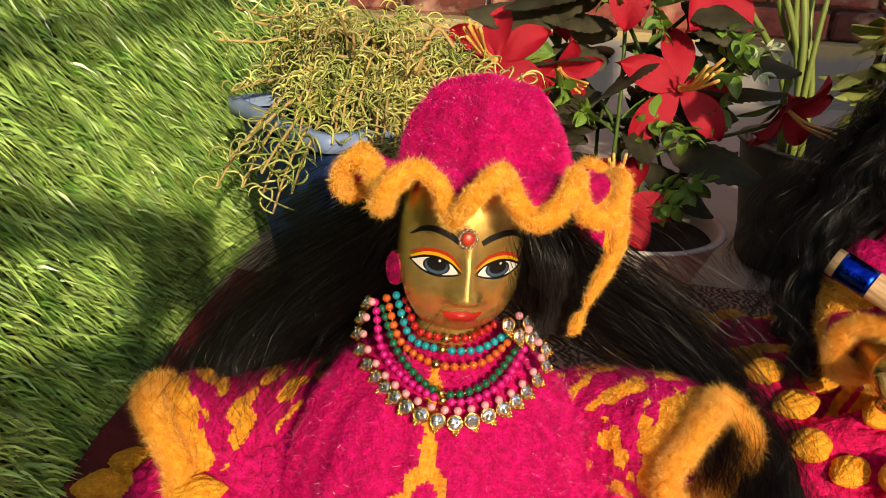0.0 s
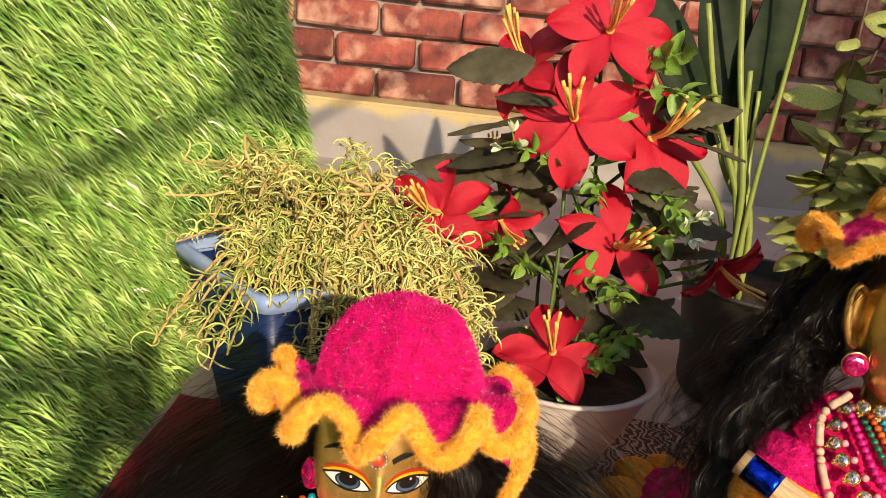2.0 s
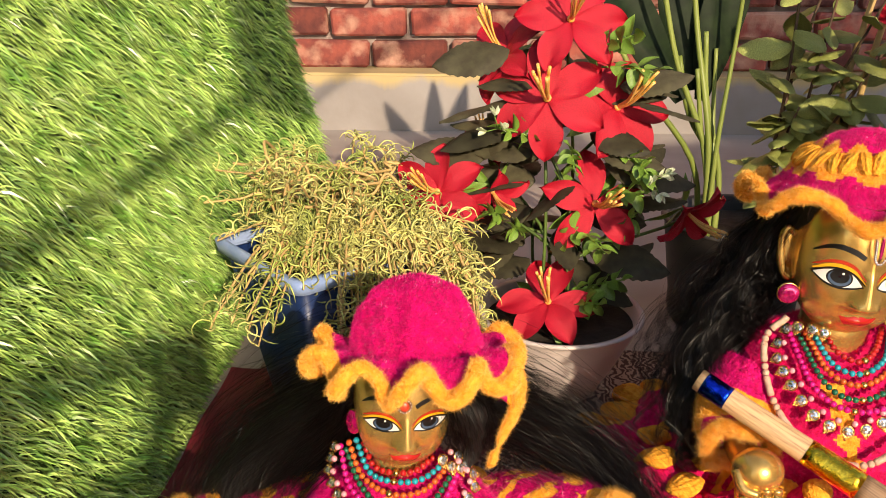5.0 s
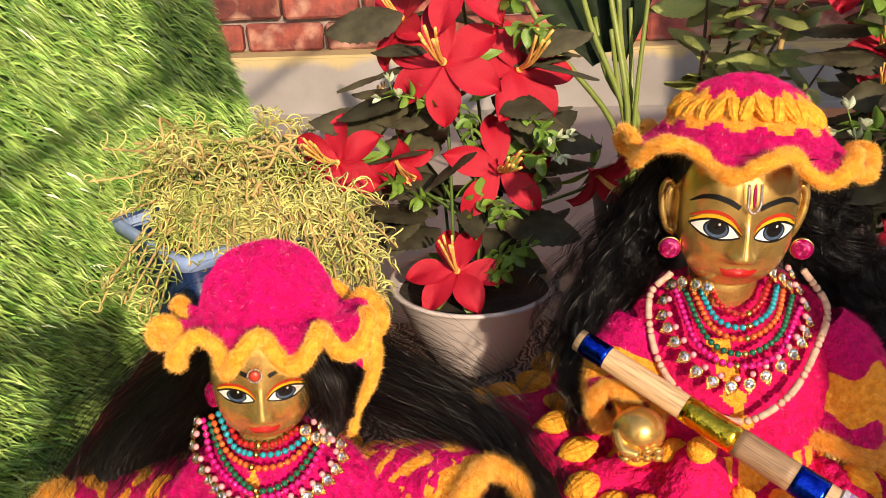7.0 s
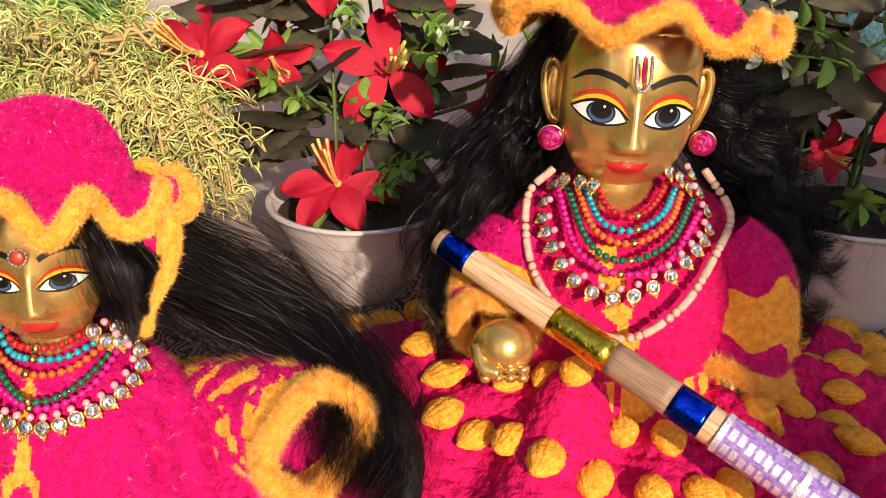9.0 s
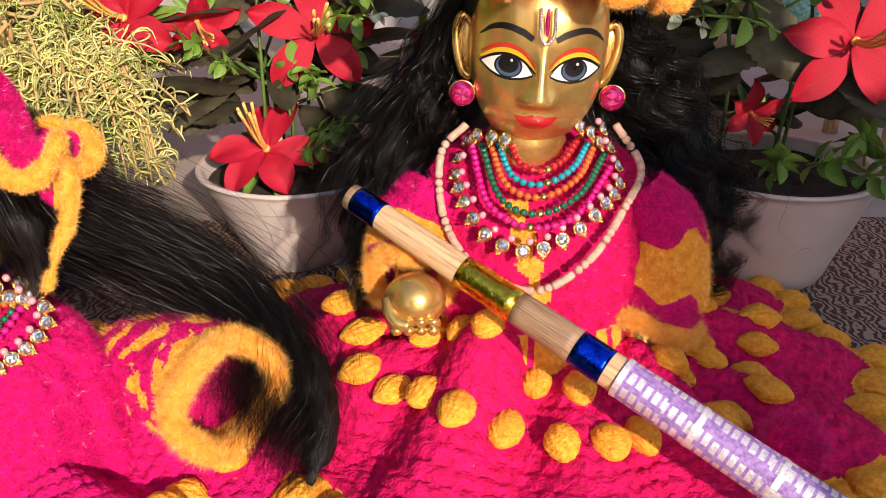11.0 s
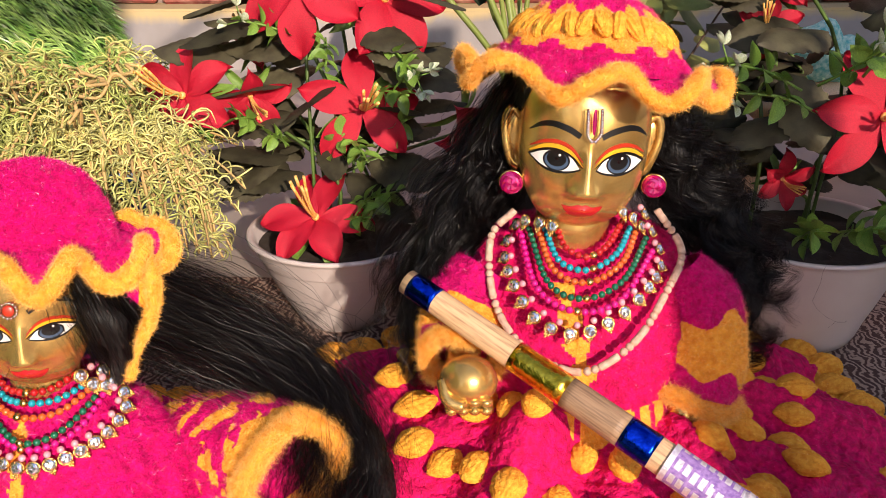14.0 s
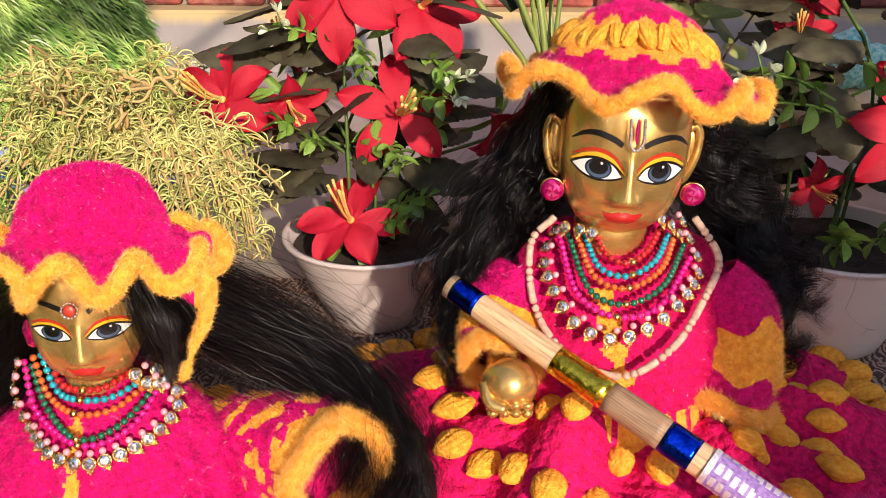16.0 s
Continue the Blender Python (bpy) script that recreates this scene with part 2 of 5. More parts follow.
def grid(p, wrap_u=False, wrap_v=False, m=0):
    """A sheet from an array of points (u, v, 3)."""
    p = np.asarray(p, float)
    nu, nv = p.shape[:2]
    iu, iv = np.arange(nu if wrap_u else nu - 1), np.arange(nv if wrap_v else nv - 1)
    a, b = np.meshgrid(iu, iv, indexing="ij")
    a, b = a.ravel(), b.ravel()
    a1, b1 = (a + 1) % nu, (b + 1) % nv
    q = np.stack([a * nv + b, a1 * nv + b, a1 * nv + b1, a * nv + b1], 1)
    t = np.concatenate([q[:, [0, 1, 2]], q[:, [0, 2, 3]]])
    return p.reshape(-1, 3), t, np.full(len(t), m)


def lathe(profile, n=32, centre=(0, 0), squash=(1, 1), m=0):
    """A turned body from (radius, height) pairs, walked so that its faces look outwards from bottom to top."""
    a = np.linspace(0, 2 * np.pi, n, endpoint=False)
    pr = np.array(profile, float)
    p = np.stack([centre[0] + squash[0] * pr[:, :1] * np.cos(a), centre[1] + squash[1] * pr[:, :1] * np.sin(a), np.repeat(pr[:, 1:2], n, 1)], 2)
    return grid(p[:, ::-1], wrap_v=True, m=m)


def smooth_path(pts, n):
    """A Catmull-Rom curve through some points."""
    p = np.array(pts, float)
    p = np.concatenate([[2 * p[0] - p[1]], p, [2 * p[-1] - p[-2]]])
    s = np.linspace(0, len(p) - 3 - 1e-6, n)
    i = s.astype(int)
    f = (s - i)[:, None]
    a, b, c, d = p[i], p[i + 1], p[i + 2], p[i + 3]
    return 0.5 * (2 * b + (c - a) * f + (2 * a - 5 * b + 4 * c - d) * f ** 2 + (3 * b - a - 3 * c + d) * f ** 3)


def tube(path, radius, sides=8, m=0, cap=True):
    """A round bar along a path; radius may vary along it."""
    p = np.asarray(path, float)
    r = np.broadcast_to(np.asarray(radius, float), (len(p),))
    t = np.gradient(p, axis=0)
    t /= np.linalg.norm(t, axis=1)[:, None] + 1e-12
    ref = np.array([0.12, 0.2, 1.0]) if abs(t[:, 2]).mean() < 0.8 else np.array([1.0, 0.15, 0.1])
    s = np.cross(t, ref)
    s /= np.linalg.norm(s, axis=1)[:, None]
    u = np.cross(s, t)
    a = np.linspace(0, 2 * np.pi, sides, endpoint=False)
    ring = p[:, None] + r[:, None, None] * (s[:, None] * np.cos(a)[None, :, None] + u[:, None] * np.sin(a)[None, :, None])
    if cap:
        ring = np.concatenate([np.repeat(p[:1, None], sides, 1), ring, np.repeat(p[-1:, None], sides, 1)])
    return grid(ring, wrap_v=True, m=m)


def ball(c, r, n=16, m=0):
    a = np.linspace(0, np.pi, n // 2 + 1)
    g = lathe([(math.sin(x), -math.cos(x)) for x in a], n)
    return g[0] * np.array(r) + np.array(c), g[1], np.full(len(g[1]), m)


def fuzz(geo, n, length, width=0.00010, lift=1.0, tangle=0.9, shift=2, seed=1):
    """Loose wool fibres that stand off a surface, of the material that follows that of the surface by shift."""
    r = np.random.default_rng(seed)
    v, t, m = geo
    a, b, c = v[t[:, 0]], v[t[:, 1]], v[t[:, 2]]
    nr = np.cross(b - a, c - a)
    ar = np.linalg.norm(nr, axis=1)
    pick = r.choice(len(t), n, p=ar / ar.sum())
    w = r.random((n, 2))
    w[w.sum(1) > 1] = 1 - w[w.sum(1) > 1]
    p = a[pick] + w[:, :1] * (b - a)[pick] + w[:, 1:] * (c - a)[pick]
    d = nr[pick] / ar[pick][:, None] * lift + r.normal(size=(n, 3)) * tangle * 0.6
    d /= np.linalg.norm(d, axis=1)[:, None]
    ln = length * (0.4 + r.random((n, 1)))
    side = np.cross(d, r.normal(size=(n, 3)))
    side *= width / np.linalg.norm(side, axis=1)[:, None]
    bend = r.normal(size=(n, 3)) * ln * 0.35
    vs = np.stack([p - side, p + side, p + d * ln + bend], 1).reshape(-1, 3)
    return vs, np.arange(n)[:, None] * 3 + [0, 1, 2], m[pick] + shift


def value_noise(p, scale, seed=0):
    """Smooth noise from 0 to 1 at points, from random values on a lattice."""
    table = np.random.default_rng(seed).random(4096)
    q = p * scale
    i = np.floor(q).astype(np.int64)
    f = q - i
    f = f * f * (3 - 2 * f)
    out = np.zeros(len(p))
    for dx in (0, 1):
        for dy in (0, 1):
            for dz in (0, 1):
                h = ((i[:, 0] + dx) * 73856093 ^ (i[:, 1] + dy) * 19349663 ^ (i[:, 2] + dz) * 83492791) % 4096
                out += table[h] * np.abs(1 - dx - f[:, 0]) * np.abs(1 - dy - f[:, 1]) * np.abs(1 - dz - f[:, 2])
    return out


def lumpy(geo, amount, seed=0):
    """The same surface with the uneven, felted relief of hand-knitted wool."""
    v, t, m = geo
    nr = np.cross(v[t[:, 1]] - v[t[:, 0]], v[t[:, 2]] - v[t[:, 0]])
    vn = np.zeros_like(v)
    for k in range(3):
        np.add.at(vn, t[:, k], nr)
    vn /= np.linalg.norm(vn, axis=1)[:, None] + 1e-15
    d = 1.3 * (value_noise(v, 90, seed) - 0.5) + 1.0 * (value_noise(v, 260, seed + 1) - 0.5) + 0.5 * (value_noise(v, 480, seed + 2) - 0.5)
    return v + vn * (amount * d)[:, None], t, m


def ribbons(paths, width, m=0, seed=3):
    """Flat strands, one for each path in an array (strands, points, 3)."""
    r = np.random.default_rng(seed)
    p = np.asarray(paths, float)
    n, k = p.shape[:2]
    t = np.gradient(p, axis=1)
    s = np.cross(t, r.normal(size=(n, 1, 3)))
    s /= np.linalg.norm(s, axis=2)[..., None] + 1e-12
    w = np.asarray(width) * np.linspace(1, 0.35, k)[None, :, None]
    v = np.stack([p - s * w, p + s * w], 2).reshape(-1, 3)
    base = (np.arange(n)[:, None] * k + np.arange(k - 1)[None]).ravel()[:, None] * 2
    ts = np.concatenate([base + [0, 1, 3], base + [0, 3, 2]])
    return v, ts, np.full(len(ts), m)


def mesh_of(name, geo, mats, smooth=True):
    v, t, m = geo
    me = bpy.data.meshes.new(name)
    me.vertices.add(len(v)), me.loops.add(3 * len(t)), me.polygons.add(len(t))
    me.vertices.foreach_set("co", np.ascontiguousarray(v, np.float32).ravel())
    me.loops.foreach_set("vertex_index", np.ascontiguousarray(t, np.int32).ravel())
    me.polygons.foreach_set("loop_start", np.arange(0, 3 * len(t), 3, dtype=np.int32))
    me.polygons.foreach_set("material_index", np.ascontiguousarray(m, np.int32))
    me.polygons.foreach_set("use_smooth", np.full(len(t), smooth))
    for x in mats if isinstance(mats, (list, tuple)) else [mats]:
        me.materials.append(x)
    me.update(calc_edges=True)
    return me


def part(name, geo, mats, parent=None, label="", at=None, smooth=True):
    """A mesh object under a thing or a part; geo is a triangle soup or a ready mesh."""
    ob = new(name, geo if isinstance(geo, bpy.types.Mesh) else mesh_of(name, geo, mats, smooth))
    if at is not None:
        ob.matrix_basis = at
    ob.parent = parent
    return tagged(ob, label)


def empty(name, at, label, category, group="", kind=""):
    ob = new(name)
    ob.empty_display_size = 0.02
    ob.matrix_basis = at if isinstance(at, Matrix) else Matrix.Translation(at)
    return tagged(ob, label, category, group, kind)


def box(lo, hi, m=0, bevel=0.0):
    bm = bmesh.new()
    bmesh.ops.create_cube(bm, size=1)
    lo, hi = Vector(lo), Vector(hi)
    for v in bm.verts:
        v.co = Vector(((lo[i] + hi[i]) / 2 + v.co[i] * (hi[i] - lo[i]) for i in range(3)))
    if bevel:
        bmesh.ops.bevel(bm, geom=bm.edges[:], offset=bevel, segments=2, affect="EDGES")
    bmesh.ops.triangulate(bm, faces=bm.faces[:])
    v = np.array([x.co[:] for x in bm.verts])
    t = np.array([[x.index for x in fc.verts] for fc in bm.faces])
    bm.free()
    return v, t, np.full(len(t), m)


def moved(geo, mtx):
    m = np.array(mtx)
    return geo[0] @ m[:3, :3].T + m[:3, 3], geo[1], geo[2]

# ---- the setting ----
def structure(name, geo, mats, label, category, smooth=False):
    return tagged(part(name, geo, mats, smooth=smooth), label, category, kind="structure")


structure("ground", grid(np.array([[[x, y, 0] for y in (-60, -4, -1, 0, 1, 1.9, 3, 8, 60)] for x in (-60, -8, -2, -1, 0, 1, 2, 8, 60)])), stone_floor,
          "pale worn stone floor in bright sun", "floor")
structure("ledge", box((-3, 1.92, -0.01), (4, 2.16, 0.137), bevel=0.006), concrete, "low grey concrete ledge with yellow paint stains below the bricks", "ledge")
wall = structure("wall_north", box((-3, 2.03, 0.137), (4, 2.16, 2.6)), mortar, "weathered red brick wall behind the plants", "brick wall")
sun_az = math.atan2(SUN_DIR.y, SUN_DIR.x)
# unseen blocks added to cast shade; their stepped heights let sun reach chosen spots
tagged(part("shade_wall_east", join(box((1.0, 0.53, 0), (1.12, 0.65, 0.735), bevel=0.008), box((1.0, 0.65, 0), (1.14, 0.73, 0.85), bevel=0.008), box((1.0, 0.73, 0), (1.14, 0.745, 1.2)), box((1.0, 0.745, 0), (1.14, 0.82, 0.745), bevel=0.008),
                                 box((1.0, 0.82, 0), (1.14, 0.90, 1.2), bevel=0.008), box((1.0, 0.90, 0), (1.14, 1.20, 1.03), bevel=0.008), box((1.0, 1.20, 0), (1.14, 3.0, 1.75), bevel=0.008)), plaster,
            at=Matrix.Rotation(sun_az, 4, "Z"), smooth=False), "unseen cream plaster blocks added to shade the right side", "wall", kind="structure")
# unseen slab added to shade the lower turf; the opening leaves a lit patch
tagged(part("shade_slab_south", join(box((1.05, -0.60, 0), (1.07, -0.105, 0.79), bevel=0.004), box((1.05, -0.105, 0), (1.07, -0.040, 0.685)), box((1.05, -0.105, 0.760), (1.07, -0.040, 0.79)),
            box((1.05, -0.040, 0), (1.07, -0.022, 0.79)), box((1.05, -0.022, 0.70), (1.07, 0.022, 0.79), bevel=0.003)), plaster, at=Matrix.Rotation(sun_az, 4, "Z"), smooth=False),
       "unseen cream slab with an opening, added to shade the turf", "parapet", kind="structure")
# unseen bar, added to cast the thin slanting shadow on the turf
rail = empty("handrail", Matrix.Rotation(sun_az, 4, "Z"), "unseen sloping bar and panel added to shade the turf", "handrail", kind="structure")
rail_mat = mat("painted steel", (0.30, 0.28, 0.26), 0.45, 0.6)
part("bar", tube(np.array([(1.06, -0.56, 0.411), (1.06, -0.098, 0.889), (1.06, 0.20, 1.199), (1.06, 0.83, 1.60)]), 0.0095, 12), rail_mat, rail)
part("post", tube(np.array([(1.06, -0.552, 0.0), (1.06, -0.552, 0.418)]), 0.010, 12), rail_mat, rail)
# panel added above the bar to darken the far end of the turf
part("shade_board", box((1.05, 0.087, 1.075), (1.07, 0.20, 1.75), bevel=0.003), plaster, rail)

# ---- artificial turf hung along one side ----
def turf_x(y, z):
    """Where the hung turf stands: it leans back a little and waves."""
    end = np.clip((y - 1.02) / 0.3, 0, 1)
    fold = 0.065 * np.clip((y - 0.80) / 0.3, 0, 1) ** 2 - 0.85 * np.clip(y - 1.14, 0, 1)
    return -0.213 + fold - (0.21 - 0.09 * end) * z + 0.006 * np.sin(7 * y + 3 * z) + 0.004 * np.sin(19 * z + 4 * y)


turf = empty("turf_wall", (-0.25, 0.5, 0), "bright green artificial grass mat hung as an upright screen", "turf mat", kind="stuff")
ty, tz = np.meshgrid(np.linspace(-0.45, 1.31, 60), np.linspace(0, 0.85, 34), indexing="ij")
front = np.stack([turf_x(ty, tz), ty, tz], 2)
back = front - np.array([0.02, 0, 0])
shift = Matrix.Translation((0.25, -0.5, 0))
part("backing", moved(join(grid(front), grid(back[::-1]), grid(np.stack([front[-1], back[-1]])), grid(np.stack([back[0], front[0]])),
                           grid(np.stack([back[:, -1], front[:, -1]]))), shift), turf_back, turf)
n = 72000
r = np.random.default_rng(5)
by = np.where(r.random(n) < 0.9, 0.25 + 1.06 * r.random(n), -0.45 + 0.7 * r.random(n))
bz = 0.80 * r.random(n) ** 1.15
root = np.stack([turf_x(by, bz), by, bz], 1)
clump = np.sin(by * 90 + 3 * np.sin(bz * 60)) * np.sin(bz * 110 + 2 * np.sin(by * 45))
droop = 0.55 + 0.35 * clump + 0.30 * r.normal(size=n)
way = np.stack([0.62 + 0.2 * r.normal(size=n), 0.55 + 0.45 * r.normal(size=n), -droop], 1)
way /= np.linalg.norm(way, axis=1)[:, None]
ln = (0.013 + 0.014 * r.random(n))[:, None]
sag = np.array([0.15, 0.1, -0.8]) * ln * 0.35
side = np.cross(way, r.normal(size=(n, 3)))
side *= (0.00075 + 0.0004 * r.random(n))[:, None] / np.linalg.norm(side, axis=1)[:, None]
mid, tip = root + way * ln * 0.55, root + way * ln + sag
v = np.stack([root - side, root + side, mid + side, mid - side, tip], 1).reshape(-1, 3)
k = np.arange(n)[:, None] * 5
part("grass_blades", moved((v, np.concatenate([k + [0, 1, 2], k + [0, 2, 3], k + [3, 2, 4]]), np.zeros(3 * n, int)), shift), grass_blade, turf)["kind"] = "stuff"

# ---- the two seated brass figures ----
def face_depth(x, z):
    """How far the face stands out in front of the head's middle, per unit head."""
    e = np.clip(1 - np.abs(x / 0.0410) ** 2.5 - np.abs((z - 0.006) / 0.0525) ** 2.6, 0, 1)
    d = 0.040 * np.sqrt(e)
    nose = np.clip((0.006 - z) / 0.023, 0, 1) * (z > -0.0175) + np.clip((z + 0.0215) / 0.004, 0, 1) * (z <= -0.0175)
    w = 0.0050 + 0.0040 * np.clip((0.002 - z) / 0.020, 0, 1)
    d = d + 0.0118 * nose * np.exp(-(x / w) ** 2) + 0.0022 * np.exp(-((z - 0.004) / 0.010) ** 2 - (x / 0.004) ** 2)
    d = d + 0.0028 * np.exp(-((z + 0.0165) / 0.0035) ** 2) * (np.exp(-((np.abs(x) - 0.0066) / 0.0026) ** 2))
    d = d - 0.0022 * np.exp(-((np.abs(x) - 0.019) / 0.011) ** 2 - ((z - 0.001) / 0.008) ** 2)
    d = d + 0.0032 * np.exp(-(x / 0.012) ** 2 - ((z + 0.0295) / 0.0036) ** 2) + 0.0026 * np.exp(-(x / 0.009) ** 2 - ((z + 0.043) / 0.005) ** 2)
    return d


def paint(outline, lift, m, rings=6):
    """A painted patch on the face, inside an outline of (x, z) points."""
    o = np.array(outline, float)
    c = o.mean(0)
    f = np.linspace(1, 0.0, rings)[:, None, None]
    q = c + (o - c) * f
    y = -face_depth(q[..., 0], q[..., 1]) - lift
    g = grid(np.stack([q[..., 0], y, q[..., 1]], 2), wrap_v=True, m=m)
    return g


def stroke(pts, widths, lift, m, n=24):
    p = smooth_path([(x, z, 0) for x, z in pts], n)[:, :2]
    w = np.interp(np.linspace(0, 1, n), np.linspace(0, 1, len(widths)), widths)[:, None] / 2
    t = np.gradient(p, axis=0)
    s = np.stack([-t[:, 1], t[:, 0]], 1) / np.linalg.norm(t, axis=1)[:, None]
    q = np.stack([p - s * w, p, p + s * w], 1)
    return grid(np.stack([q[..., 0], -face_depth(q[..., 0], q[..., 1]) - lift, q[..., 1]], 2), m=m)


def disc(c, r, n=28):
    a = np.linspace(0, 2 * np.pi, n, endpoint=False)
    return [(c[0] + r[0] * math.cos(x), c[1] + r[1] * math.sin(x)) for x in a]


def head_geo(ears=True, wide=0.90, tall=0.88):
    """Brass head that looks along -y, with its eyes at height 0: skull, face, ears, neck and enamel."""
    la, lo = np.linspace(-np.pi / 2, np.pi / 2, 90), np.linspace(0, 2 * np.pi, 140, endpoint=False)
    la, lo = np.meshgrid(la, lo, indexing="ij")
    sx, sy, sz = np.cos(la) * np.sin(lo), -np.cos(la) * np.cos(lo), np.sin(la)
    def sup(v, e):
        return np.sign(v) * np.abs(v) ** e
    x, z = 0.0405 * sup(sx, 0.93), 0.006 + 0.0525 * sup(sz, 0.93)
    y = 0.043 * sy
    x = x * (1 - 0.03 * np.clip((-z - 0.012) / 0.035, 0, 1))
    f = (sy < 0)
    y = np.where(f, -face_depth(np.where(f, x, 0), z) * np.clip(-sy * 6, 0, 1), y)
    out = [grid(np.stack([x, y, z], 2)[:, ::-1], wrap_v=True)]
    out.append(lathe([(0.027, -0.075), (0.025, -0.062), (0.0238, -0.054), (0.0248, -0.052), (0.0236, -0.049), (0.0246, -0.046), (0.0236, -0.043), (0.024, -0.035), (0.022, -0.02)], 28, (0, 0.004)))
    if ears:
        for s in (-1, 1):
            p = smooth_path([(s * 0.038, 0.003, -0.015), (s * 0.0430, 0.003, -0.012), (s * 0.0475, 0.003, 0.000), (s * 0.0485, 0.004, 0.012), (s * 0.045, 0.004, 0.018), (s * 0.039, 0.004, 0.013)], 22)
            out.append(tube(p, np.interp(np.linspace(0, 1, 22), [0, 0.2, 0.8, 1], [0.0035, 0.003, 0.0025, 0.002]), 8))
            out.append(ball((s * 0.0425, 0.006, 0.0015), (0.0075, 0.003, 0.0145), 14))
            out.append(ball((s * 0.0405, 0.004, -0.013), (0.004, 0.003, 0.005), 10))
    for s in (-1, 1):
        def at(*pts):
            return [(s * (0.0185 + (a - 0.0185) * wide), b * tall if b < 0.013 else b) for a, b in pts]
        white = smooth_path([(a, b, 0) for a, b in at((0.0035, -0.0035), (0.010, 0.0028), (0.019, 0.0054), (0.027, 0.0042), (0.0350, -0.0002), (0.027, -0.0050), (0.018, -0.0068), (0.009, -0.0058), (0.0035, -0.0035))], 48)[:-1, :2]
        rim = white.mean(0) + (white - white.mean(0)) * np.array([1.05, 1.16])
        out += [paint(rim, 0.00018, 1), paint(white, 0.0003, 2),
                paint(disc((s * 0.0185, -0.0004), (0.0078, 0.0066 * tall)), 0.00042, 1), paint(disc((s * 0.0185, -0.0006), (0.0068, 0.0056 * tall)), 0.0005, 3),
                paint(disc((s * 0.0185, 0.0004), (0.0056, 0.0048 * tall)), 0.0006, 1), paint(disc((s * 0.0185 + 0.0016, 0.0026), (0.0008, 0.0008), 10), 0.0007, 2, 3),
                stroke(at((0.002, -0.002), (0.010, 0.0055), (0.019, 0.0084), (0.028, 0.0070), (0.036, 0.0022)), (0.0006, 0.0022, 0.0026, 0.0022, 0.0008), 0.00075, 4),
                stroke(at((0.002, 0.0008), (0.010, 0.0084), (0.019, 0.0114), (0.028, 0.0100), (0.036, 0.0050)), (0.0006, 0.0018, 0.0022, 0.0018, 0.0006), 0.00026, 5),
                stroke(at((0.002, -0.0022), (0.010, 0.0036), (0.019, 0.0064), (0.028, 0.0051), (0.0365, -0.0002)), (0.0006, 0.0012, 0.0014, 0.0014, 0.0008), 0.0009, 1),
                stroke(at((0.0035, -0.0040), (0.009, -0.0064), (0.018, -0.0076), (0.027, -0.0058), (0.0355, -0.0006)), (0.0005, 0.0009, 0.0011, 0.0011, 0.0008), 0.0005, 1),
                stroke(at((0.005, 0.0140), (0.012, 0.0172), (0.022, 0.0192), (0.030, 0.0178), (0.0370, 0.0131)), (0.0030, 0.0034, 0.0032, 0.0024, 0.0006), 0.0003, 1)]
    up = smooth_path([(-0.0125, -0.0258, 0), (-0.0066, -0.0262, 0), (-0.0024, -0.0250, 0), (0, -0.0257, 0), (0.0024, -0.0250, 0), (0.0066, -0.0262, 0), (0.0125, -0.0258, 0), (0.0075, -0.0316, 0), (0, -0.0336, 0), (-0.0075, -0.0316, 0), (-0.0125, -0.0258, 0)], 50)[:-1, :2]
    out += [paint(up, 0.0003, 6), stroke([(-0.0110, -0.0262), (-0.005, -0.0288), (0, -0.0286), (0.005, -0.0288), (0.0110, -0.0262)], (0.0003, 0.0009, 0.0009, 0.0009, 0.0003), 0.00045, 5)]
    return join(*out)


FACE = [brass, paint_black, paint_white, paint_blue, paint_yellow, paint_red, paint_lip]
R_HEAD = pose(0.0240, 0.383, 0.1815, 0, 2, 10) @ Matrix.Diagonal((0.81, 0.77, 0.95, 1))
K_HEAD = pose(0.3575, 0.4765, 0.2368, 0, 3, -3) @ Matrix.Diagonal((1.05, 1.0, 1.17, 1))


def figure(name, head_at, head, body, label):
    """One plain brass statue: head and the hidden body under its dress."""
    g = join(moved(head, head_at), *body)
    base = head_at.translation.copy()
    base.z = 0
    ob = part(name, moved(g, Matrix.Translation(-base)), FACE, at=Matrix.Translation(base))
    return tagged(ob, label, "statue")


def fist(c, s):
    """A closed brass hand with four fingers curled downwards."""
    out = [ball((c[0], c[1], c[2] + 0.003 * s), (0.0185 * s, 0.0165 * s, 0.0165 * s), 24)]
    for i in range(4):
        x = c[0] - 0.011 * s + 0.0072 * s * i
        out.append(tube(smooth_path([(x, c[1] - 0.0125 * s, c[2] - 0.003 * s), (x, c[1] - 0.0135 * s, c[2] - 0.0095 * s), (x, c[1] - 0.004 * s, c[2] - 0.0125 * s)], 9), 0.0041 * s, 10))
    out.append(tube(smooth_path([(c[0] - 0.016 * s, c[1] - 0.004 * s, c[2] + 0.006 * s), (c[0] - 0.013 * s, c[1] - 0.013 * s, c[2] - 0.003 * s), (c[0] - 0.003 * s, c[1] - 0.0165 * s, c[2] - 0.006 * s)], 10), 0.0042 * s, 10))
    return join(*out)


